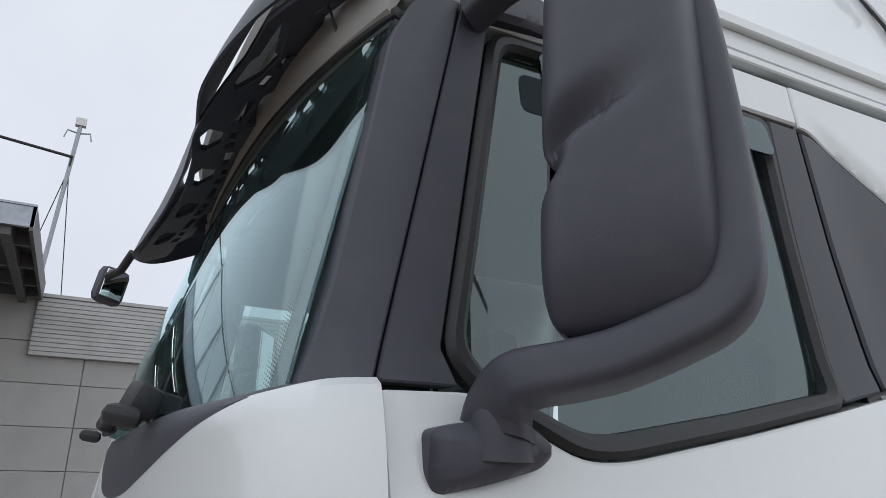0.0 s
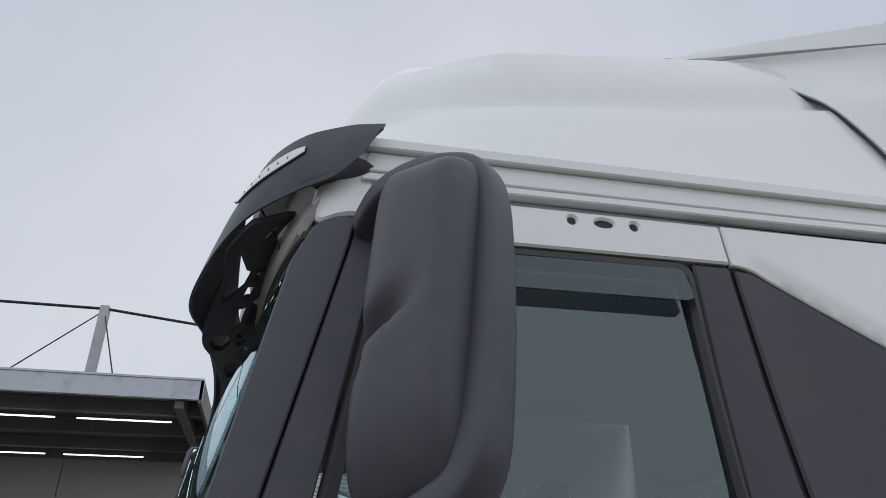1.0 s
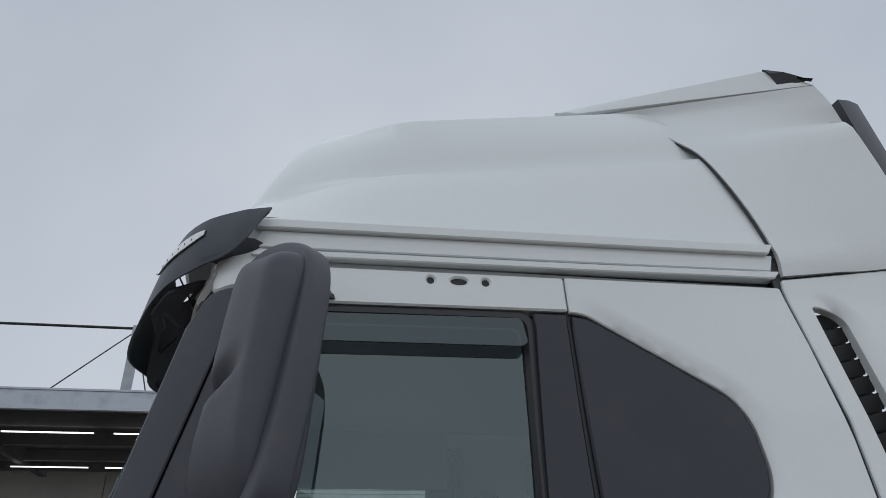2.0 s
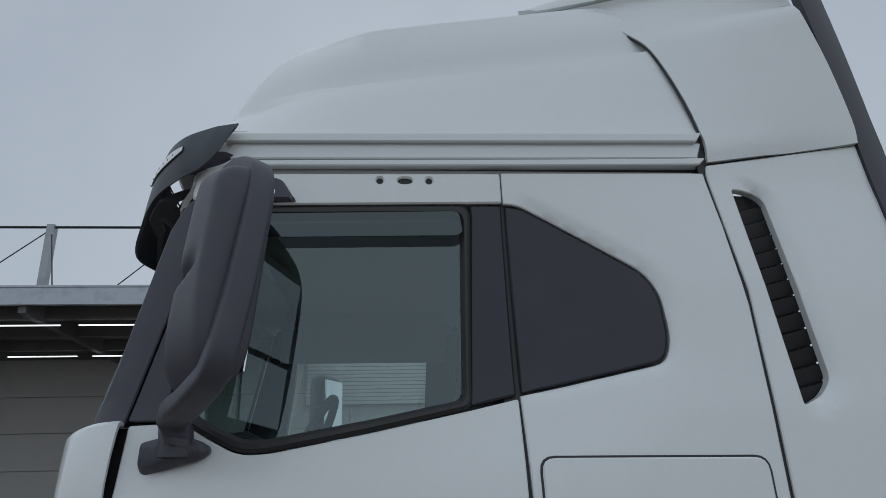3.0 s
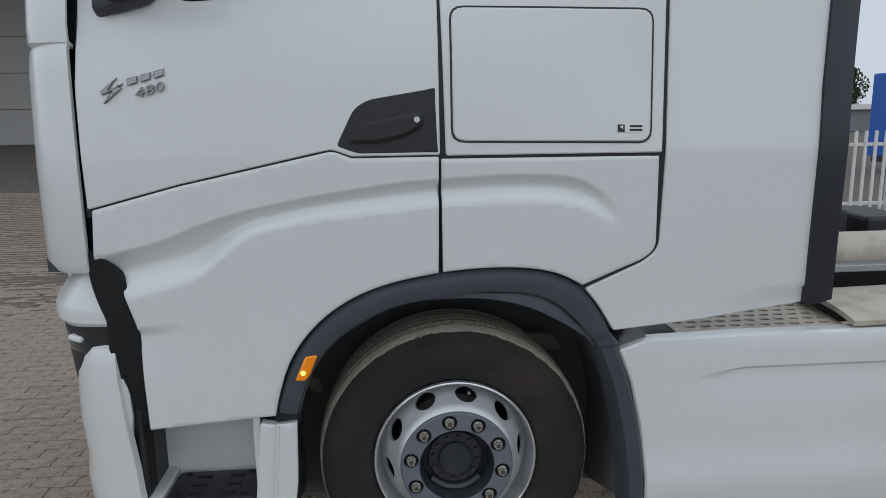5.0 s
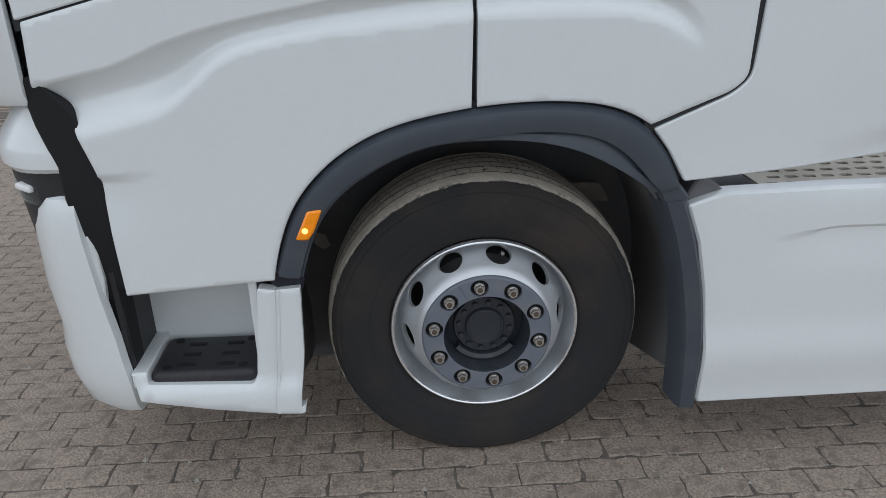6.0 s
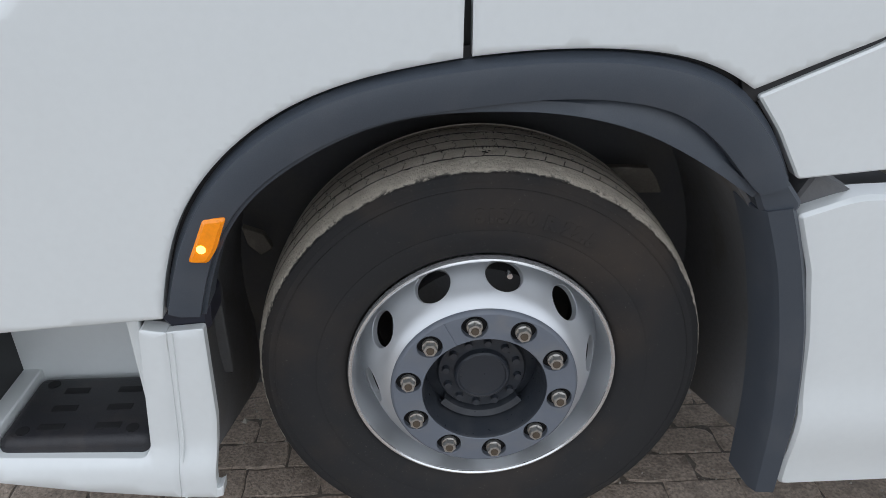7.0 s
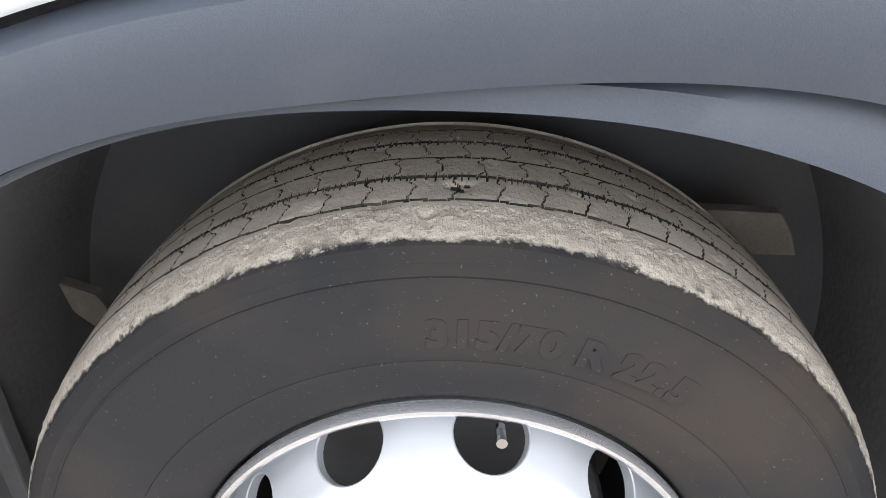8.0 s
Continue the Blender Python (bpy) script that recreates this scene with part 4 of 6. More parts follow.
tube("windscreen_seal", [np.array(screen(k / 60, 2.9, 0.008)) for k in range(61)], 0.012, SEAL, truck, "black windscreen seal", sides=8)
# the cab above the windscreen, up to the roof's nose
HEADER = material("grey_header", (0.32, 0.307, 0.286), 0.5, stain=0.4, stain_scale=5, stain_color=(0.24, 0.225, 0.2), grain=0.1, grain_scale=80)
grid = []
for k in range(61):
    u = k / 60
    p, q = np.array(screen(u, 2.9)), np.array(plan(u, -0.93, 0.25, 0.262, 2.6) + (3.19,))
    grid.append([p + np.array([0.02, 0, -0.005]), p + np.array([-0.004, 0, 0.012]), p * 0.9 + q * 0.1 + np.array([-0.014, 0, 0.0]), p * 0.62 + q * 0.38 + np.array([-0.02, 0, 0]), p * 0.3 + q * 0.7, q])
shell("roof_header", grid, HEADER, truck, "grey header above the windscreen", thick=0.02)
sheet("header_corner", [(-0.955, 2.945, 0.01), (-1.0, 2.96, 0.02), (-1.085, 2.93, 0.03), (-1.10, 3.0, 0.02), (-1.07, 3.12, 0.02), (-1.03, 3.17, 0.02), (-0.96, 3.18)],
      lambda x, z: skin(x, min(z, 3.2)) + 0.012 + 3.5 * max(0, -1.04 - x) ** 1.6, PAINT, truck, "white cab corner above the pillar", depth=0.04, edge=0.008, step=0.03, r=0.01)
tube("header_joint", [(-1.155, 0.43, 2.93), (-1.18, 0.425, 2.99), (-1.225, 0.43, 3.07), (-1.25, 0.43, 3.15)], 0.003, SEAL, truck, "dark joint in the header", sides=6)
# Unseen sheet, added to stop light showing between the two trims
sheet("pillar_backing", [(-0.945, 2.93), (-1.075, 2.915), (-1.245, 2.2), (-1.07, 2.2)], lambda x, z: skin(x, z) + 0.05, BLACK, truck, "black backing behind the pillar trims", depth=0.05, edge=0.003, r=0.005)
sheet("windscreen_pillar", [(-0.9935, 2.934, 0.006), (-1.027, 2.941, 0.02), (-1.084, 2.919, 0.03), (-1.132, 2.813), (-1.185, 2.544), (-1.225, 2.343), (-1.252, 2.237), (-1.27, 2.185), (-1.1695, 2.194, 0.006)],
      lambda x, z: skin(x, z) - 0.004 + 3.0 * max(0, -1.02 - x - 0.235 * (2.99 - z)) ** 2, MIRROR_PLASTIC, truck, "dark windscreen pillar", depth=0.07, edge=0.004, step=0.04, r=0.012)
sheet("far_pillar", [(-0.931, 2.935), (-1.084, 2.919), (-1.27, 2.185), (-1.036, 2.199)], lambda x, z: skin(x, z), PLASTIC, truck, "dark far windscreen pillar", depth=0.07, far=True)
# door gap filler behind the front seam
sheet("seam_filler", [(-1.205, 2.185), (-1.132, 2.185), (-1.12, 1.35), (-1.04, 1.28), (-1, 0.75), (-1.16, 0.75), (-1.195, 1.3)], lambda x, z: skin(x, z) + 0.03 + 0.03 * step01(2.0, 1.9, z), HOLE_BLACK, truck, "black gap between door and corner", depth=0.02, r=0.01)
sheet("step_side_fin", [(-1.172, 1.335), (-1.150, 1.33, 0.004), (-1.085, 1.255), (-1.045, 1.15), (-1.03, 1.0), (-1.026, 0.75, 0.004), (-1.066, 0.715, 0.01), (-1.070, 0.46), (-1.10, 0.38), (-1.15, 0.6), (-1.15, 0.9), (-1.145, 1.094), (-1.162, 1.152), (-1.177, 1.209), (-1.186, 1.279, 0.004), (-1.186, 1.32, 0.004)],
      lambda x, z: 0.007 + 0.041 * step01(1.08, 0.6, z), HOLE_BLACK, truck, "black fin between step and bumper", depth=0.06, edge=0.006, r=0.015)

# bumper and headlight
bumper = front("bumper_top", [(1.085, 0.0, 0.03), (1.088, 0.02, 0.005), (1.095, 0.024, 0.0), (1.128, 0.024, 0.0), (1.136, 0.02, 0.001), (1.20, -0.04, 0.015), (1.278, -0.115, 0.04), (1.285, -0.14, 0.07)], PAINT, "white upper bumper", 0.0, 1.0, x0=-1.14, deep=0.31, y0=0.03, thick=0.02)
front("headlight_housing", [(0.6, -0.05, 0.05), (0.8, 0.0, 0.03), (1, 0.015, 0.01), (1.085, 0.02, 0.0)], BLACK, "dark headlight housing", 0.0, 0.28, x0=-1.14, deep=0.29, y0=0.04)
lamp = front("headlight_lens", [(0.985, 0.022, 0.0), (1, 0.026, -0.004), (1.03, 0.027, -0.004), (1.045, 0.022, 0.0)], LENS, "clear headlight lens", 0.05, 0.2, x0=-1.14, deep=0.30, y0=0.035, thick=0.006)
# Small white block paints a bright glint into the headlight lens
part("day_lamp", box_bm((0.055, 0.03, 0.02), 0.007, pose(-1.262, 0.058, 1.034, 0, 8, -25)), WHITE_TRIM, lamp, "white block for the lamp's lens glint", smooth=False)
front("headlight_reflector", [(0.99, 0.01, 0.0), (1.015, -0.005, 0.0), (1.04, 0.01, 0.0)], CHROME, "chrome reflector", 0.06, 0.18, x0=-1.14, deep=0.295, y0=0.038, thick=0.004, parent=lamp)
grid = []
for k in range(-1, 49):
    u = max(k, 0) / 48
    x, y = plan(u, -1.105, 0.31, 0.012, 2.6)
    near = (1 - step01(0.0, 0.12, u)) + (1 - step01(1.0, 0.88, u))
    grid.append([(x - f * math.sin(math.pi * u) ** 0.6 + near * (0.022 - 0.05 * step01(0.28, 1.0, z)), y + (i if u < 0.5 else -i) + (0.018 if k < 0 else 0), z)
                 for z, f, i in ((0.30, -0.10, 0.08), (0.315, -0.06, 0.03), (0.345, -0.02, 0.012), (0.42, 0.012, 0.004), (0.5, 0.016, 0.0), (0.58, 0.006, 0.004), (0.72, 0.02, -0.002), (0.9, 0.012, 0.0),
                                 (0.97, 0.0, 0.004), (1.0, -0.02, 0.012), (1.01, -0.05, 0.03))])
shell("lower_bumper", grid, PAINT, truck, "white lower bumper corner", thick=0.012)
sheet("bumper_flap", [(-1.135, 0.900, 0.004), (-1.112, 0.903, 0.006), (-1.100, 0.84), (-1.098, 0.76), (-1.106, 0.69, 0.004), (-1.13, 0.75)], lambda x, z: 0.02, PAINT, truck, "small white flap beside the bumper", depth=0.02, edge=0.004, step=0.02, r=0.004)

# ---- sun visor ----
upper = [(-0.94, 0.18, 3.197), (-0.985, 0.184, 3.191), (-1.03, 0.19, 3.183), (-1.13, 0.225, 3.161), (-1.21, 0.32, 3.144), (-1.262, 0.48, 3.132), (-1.285, 0.69, 3.12), (-1.305, 0.95, 3.115),
         (-1.315, 1.2, 3.115), (-1.31, 1.45, 3.12), (-1.30, 1.72, 3.13), (-1.29, 1.93, 3.144), (-1.2, 2.1, 3.159), (-0.96, 2.2, 3.189)]
lower = [(-0.95, 0.175, 3.178), (-1.0, 0.178, 3.09), (-1.058, 0.192, 3.034), (-1.14, 0.24, 3.012), (-1.25, 0.36, 2.996), (-1.335, 0.5, 2.95), (-1.39, 0.64, 2.872), (-1.368, 0.9, 2.879),
         (-1.36, 1.2, 2.874), (-1.375, 1.5, 2.859), (-1.405, 1.76, 2.839), (-1.42, 1.98, 2.829), (-1.3, 2.14, 2.869), (-1, 2.2, 3.019)]
visor = thing("sun_visor", "", "")
visor.parent = truck
tagged(visor, "dark grey plastic sun visor over the windscreen")


def visor_at(t, v):
    a, b = bend(t, upper), bend(t, lower)
    out = np.array([-(0.5 + 0.5 * math.sin(math.pi * t)), -0.7 * math.cos(math.pi * t), 0]) * 0.012 * min(1, 8 * t, 8 * (1 - t))
    return a + (b - a) * v + out * math.sin(math.pi * v)


grid = [[visor_at(k / 80, v) for v in (0, 0.12, 0.3, 0.5, 0.7, 0.88, 1)] for k in range(81)]
shell("visor_shell", grid, PLASTIC, visor, thick=0.007)


def web_at(u, y, v):
    """Inner web of the visor: u across the cab, v from the lower edge back to the header."""
    t = min(max((u - 0.3) / 1.8, 0), 1) * 0.62 + 0.27
    b = bend(t, lower)
    return (b[0] + 0.02 + v * 0.80 + 0.02 * math.sin(v * 14), u if 0.6 < u < 2.0 else b[1], b[2] - 0.012 + v * 0.42 + y)


cut, rim_in = [], []
for k in range(5):
    c = 0.66 + 0.27 * k
    cut.append([(c - 0.075, 0.030), (c - 0.035, 0.016), (c + 0.045, 0.020), (c + 0.06, 0.034), (c + 0.02, 0.068), (c - 0.045, 0.072)])
    cut.append([(c - 0.035, 0.090), (c - 0.005, 0.088), (c + 0.004, 0.108), (c - 0.016, 0.104), (c - 0.032, 0.112)])
    cut.append([(c + 0.022, 0.082), (c + 0.066, 0.078), (c + 0.072, 0.104), (c + 0.03, 0.110)])
    cut.append([(c - 0.165, 0.084), (c - 0.075, 0.080), (c - 0.072, 0.102), (c - 0.16, 0.110)])
    rim_in += [(c - 0.075, 0.122), (c - 0.055, 0.165), (c + 0.075, 0.172), (c + 0.095, 0.122)]
sheet("visor_web", [(0.42, 0), (2, 0), (2, 0.09), (1.94, 0.122)] + rim_in[::-1] + [(0.45, 0.118), (0.42, 0.08)], lambda x, z: 0.0, MIRROR_PLASTIC, visor, "dark bracket web inside the visor", depth=0.014, edge=0.002, step=0.04, r=0.006,
      holes=cut, place=web_at)
for k in range(5):
    u = 0.66 + 0.27 * k
    p, q = np.array(web_at(u, 0, 0.10)), np.array(web_at(u, 0, 0.16))
    for s_ in (-0.05, 0.068):
        side = np.array([0, s_, 0])
        shell("visor_bracket", [[p + side, q + side], [p + side + np.array([0.02, 0, 0.10]), q + side + np.array([0.06, 0, 0.03])]], MIRROR_PLASTIC, visor, thick=0.008)
grid = []
for k in range(17):
    t = 0.215 + 0.135 * k / 16
    w = 0.105 * (1 - abs(2 * k / 16 - 0.85) ** 2.5 * 0.75)
    grid.append([visor_at(t, 0.36 + 0.10 * k / 16 + w * v) + np.array([-0.004, -0.004, 0.001]) for v in (-1, -0.5, 0, 0.5, 1)])
MARKER = material("clear_lamp_lens", (0.78, 0.79, 0.8), 0.2, metal=0.25, coat=0.6, stain=0.35, stain_scale=55, stain_color=(0.35, 0.35, 0.36))
marker = shell("marker_lamp", grid, MARKER, visor, "clear marker lamp with small lenses", thick=0.006)
shell("lamp_bezel", [[p + (p - np.mean(r_, axis=0)) * 0.18 + np.array([0.002, 0.002, 0]) for p in r_] for r_ in grid], BLACK, marker, "black lamp bezel", thick=0.006)
for k in (3, 5, 7, 9, 11, 13):
    p, q = grid[k][1], grid[k + 1][3]
    part("lamp_cell", box_bm((0.014, 0.012, 0.010), 0.003, Matrix.Translation((p + q) / 2 + np.array([0.0045, 0.0045, -0.001]))), HUB_GREY, marker, smooth=False)
plate = []
for k in range(13):
    t = 0.09 + 0.13 * k / 12
    p = visor_at(t, 0.93)
    plate.append([p, p + np.array([0.03, 0.03, 0.015]), p + np.array([0.07, 0.07, 0.015])])
shell("visor_end_plate", plate, MIRROR_PLASTIC, visor, "dark closing plate of the visor end", thick=0.006)

# ---- wing mirror on its arm ----
mirror = thing("wing_mirror", "", "")
mirror.parent = truck
tagged(mirror, "dark grey plastic wing mirror on a looped arm")


AHEAD = np.array([-0.80, -0.575, 0.167])
MIT, MIL, MOT, MOL = (np.array(p) for p in ((-0.937, 0.004, 2.897), (-0.998, -0.046, 2.243), (-0.797, -0.170, 2.868), (-0.842, -0.228, 2.268)))


def pillow(name, deep, towards, mat, label, grow=1.0, shift=0.0, notch=1.0, power=7, blunt=4.5):
    """A cushion-like shell over the mirror's outline, pinched in the middle of its inner side."""
    grid = []
    for k in range(161):
        a = 2 * math.pi * k / 160
        c, s = math.cos(a), math.sin(a)
        rr = (abs(c) ** power + abs(s) ** power) ** (-1 / power)
        uu, vv = c * rr, s * rr
        row = []
        for rho in (1.0, 0.995, 0.985, 0.965, 0.94, 0.915, 0.885, 0.85, 0.81, 0.77, 0.73, 0.69, 0.65, 0.61, 0.57, 0.53, 0.49, 0.45, 0.41, 0.37, 0.33, 0.29, 0.24, 0.18, 0.12, 0.05, 0.002):
            u, v = (uu * rho + 0.45 * (1 - rho)) * grow, (vv * rho + 0.5 * (1 - rho)) * grow
            pinch = notch * math.exp(-((v + 0.29) / 0.085) ** 2) * step01(0.2, -1.0, u)
            u += 0.24 * pinch * step01(-0.3, -1.0, u)
            p = (1 - v) / 2 * ((1 - u) / 2 * MIL + (1 + u) / 2 * MOL) + (1 + v) / 2 * ((1 - u) / 2 * MIT + (1 + u) / 2 * MOT)
            d = deep * (1 - min(rho, 1) ** blunt) ** 0.62
            line = -0.285 + 0.16 * (u + 1)
            valley = math.exp(-((v - line - 0.06) / (0.12 if v > line + 0.06 else 0.05)) ** 2) * step01(0.75, -0.7, u)
            d -= notch * 0.048 * valley * (1 - min(rho, 1) ** 12)
            row.append(p + towards * (d + shift))
        grid.append(row)
    return shell(name, grid, mat, mirror, label, thick=0.004)


pillow("mirror_cover", 0.085, AHEAD, MIRROR_PLASTIC, "grained dark mirror cover", shift=0.004)
case = pillow("mirror_case", 0.05, -AHEAD, MIRROR_PLASTIC, "dark mirror case", grow=0.99, shift=0.02, notch=0.0, blunt=26)
for v0, v1, u1 in ((-0.13, 0.86, 0.84), (-0.88, -0.2, 0.84)):
    grid = [[(1 - v) / 2 * ((1 - u) / 2 * MIL + (1 + u) / 2 * MOL) + (1 + v) / 2 * ((1 - u) / 2 * MIT + (1 + u) / 2 * MOT) - AHEAD * 0.0715 for v in np.linspace(v0, v1, 4)] for u in np.linspace(-0.84, u1, 4)]
    shell("mirror_glass", grid, MIRROR, case, "mirror glass", thick=0.004)
rim_line = [(-1.008, 0.05, 2.135), (-1.01, 0.035, 2.168), (-1.006, -0.005, 2.198), (-0.973, -0.075, 2.207), (-0.937, -0.125, 2.219), (-0.894, -0.178, 2.245), (-0.860, -0.216, 2.272), (-0.842, -0.232, 2.315), (-0.828, -0.226, 2.39),
            (-0.810, -0.206, 2.52), (-0.797, -0.182, 2.66), (-0.789, -0.155, 2.785), (-0.797, -0.122, 2.862), (-0.828, -0.065, 2.907), (-0.87, 0.0, 2.936), (-0.912, 0.06, 2.944), (-0.95, 0.12, 2.932), (-0.975, 0.2, 2.905)]
pts = [bend(k / 90, rim_line) for k in range(91)]
grid = []
for k, p in enumerate(pts):
    v = k / 90
    d = pts[min(k + 1, 90)] - pts[max(k - 1, 0)]
    d /= np.linalg.norm(d)
    side = np.cross(d, AHEAD)
    side /= np.linalg.norm(side)
    w = float(np.interp(v, (0, 0.06, 0.14, 0.3, 0.42, 0.52, 0.7, 1), (0.046, 0.040, 0.031, 0.028, 0.026, 0.024, 0.024, 0.025)))
    dep = float(np.interp(v, (0, 0.1, 0.3, 0.7, 1), (0.034, 0.036, 0.036, 0.033, 0.033)))
    grid.append([p + side * w * math.copysign(abs(math.cos(a)) ** 0.42, math.cos(a)) + AHEAD * dep * math.copysign(abs(math.sin(a)) ** 0.42, math.sin(a)) for a in np.linspace(0, 2 * math.pi, 25)[:-1]])
arm_loop = shell("mirror_arm_loop", np.array(grid).transpose(1, 0, 2), MIRROR_PLASTIC, mirror, "dark mirror arm and frame", thick=0.004, wrap=True)
for v in (0.125, 0.80):
    k = int(v * 90)
    d = pts[k + 1] - pts[k]
    d /= np.linalg.norm(d)
    ring = np.array(grid[k])
    c = ring.mean(0)
    tube("arm_joint", [c + (q - c) * 1.004 for q in list(ring) + [ring[0]]], 0.0019, HOLE_BLACK, arm_loop, sides=6)
tube("arm_neck", [(-1.006, 0.055, 2.10), (-1.006, 0.052, 2.14), (-1.006, 0.048, 2.165), (-1.006, 0.044, 2.19)], 0.046, MIRROR_PLASTIC, mirror, "round neck of the mirror arm", sides=28, taper=[0.05, 0.047, 0.045, 0.038])
sheet("mirror_foot", [(-1.103, 2.137, 0.012), (-1.045, 2.150, 0.02), (-0.955, 2.147, 0.03), (-0.918, 2.125, 0.02), (-0.914, 2.108, 0.015), (-0.938, 2.090, 0.02), (-1.02, 2.068, 0.02), (-1.094, 2.052, 0.02), (-1.106, 2.08, 0.01)],
      lambda x, z: 0.022 + 1.6 * (x + 1.0) ** 2 + 6.0 * max(0, 2.10 - z) ** 2, MIRROR_PLASTIC, mirror, "dark mirror foot on the door", depth=0.12, edge=0.022, step=0.018, r=0.02, limit=60)
sheet("mirror_top_foot", [(-0.985, 2.925, 0.01), (-0.93, 2.975, 0.02), (-0.845, 3.008, 0.02), (-0.787, 3.001, 0.02), (-0.736, 2.918, 0.004), (-0.98, 2.905, 0.004)], lambda x, z: skin(x, z) - 0.03 + 0.15 * max(0, x + 0.85), MIRROR_PLASTIC, mirror,
      "dark upper foot of the mirror arm", depth=0.05, edge=0.012, step=0.02, r=0.01)
# small front mirror on the far side
far_mirror = thing("front_mirror", "", "")
far_mirror.parent = truck
tagged(far_mirror, "small black front mirror on a bent arm")
part("mirror_cover", box_bm((0.12, 0.07, 0.15), 0.03, pose(-1.475, 2.22, 2.765, 0, 10, 20)), MIRROR_PLASTIC, far_mirror)
part("mirror_glass", box_bm((0.085, 0.006, 0.11), 0.002, pose(-1.463, 2.186, 2.765, 0, 10, 20)), MIRROR, far_mirror)
tube("mirror_arm", [(-1.42, 2.02, 2.86), (-1.45, 2.08, 2.80), (-1.49, 2.16, 2.79)], 0.016, BLACK, far_mirror)

# ---- front wheel ----
wheel = thing("front_wheel", "", "")
wheel.parent = truck
tagged(wheel, "dusty front wheel with silver ten-nut rim")
WX, WY, WZ = 0.0, 0.06, 0.495     # nut plane


def crown(y):
    return 0.5045 - 0.0098 * (abs(y - 0.213) / 0.12) ** 3


def tread(a, y):
    """Depth of the pattern: grooves round the tread, every other one toothed, and wavy cuts across the ribs."""
    d = np.zeros(np.broadcast(a, y).shape)
    wob = 0.0008 * np.sin(a * 37) + 0.0005 * np.sin(a * 91 + 1)
    for k, gy in enumerate((0.122, 0.166, 0.211, 0.256, 0.301)):
        off = np.abs(y - gy - wob)
        d = np.maximum(d, np.where(off < (0.0021 if k % 2 else 0.0011), 0.007 if k % 2 else 0.005, 0))
        if k % 2:
            tooth = ((a * 215 / math.pi + 0.4 * np.sin(a * 53)) % 1 < 0.16) & (off < 0.0072 + 0.0015 * np.sin(a * 131))
            d = np.maximum(d, np.where(tooth, 0.005, 0))
    rib = np.floor((y - 0.122) / 0.0447)
    s = (y - 0.122) / 0.0447 - rib
    ph = (a + 0.031 * rib + 0.0062 * np.sin(s * 9.0 + rib) + 0.003 * np.sin(s * 19)) % (2 * math.pi / 76)
    return np.where((rib >= 0) & (rib < 4) & (ph < 0.0034), np.maximum(d, 0.006), d)


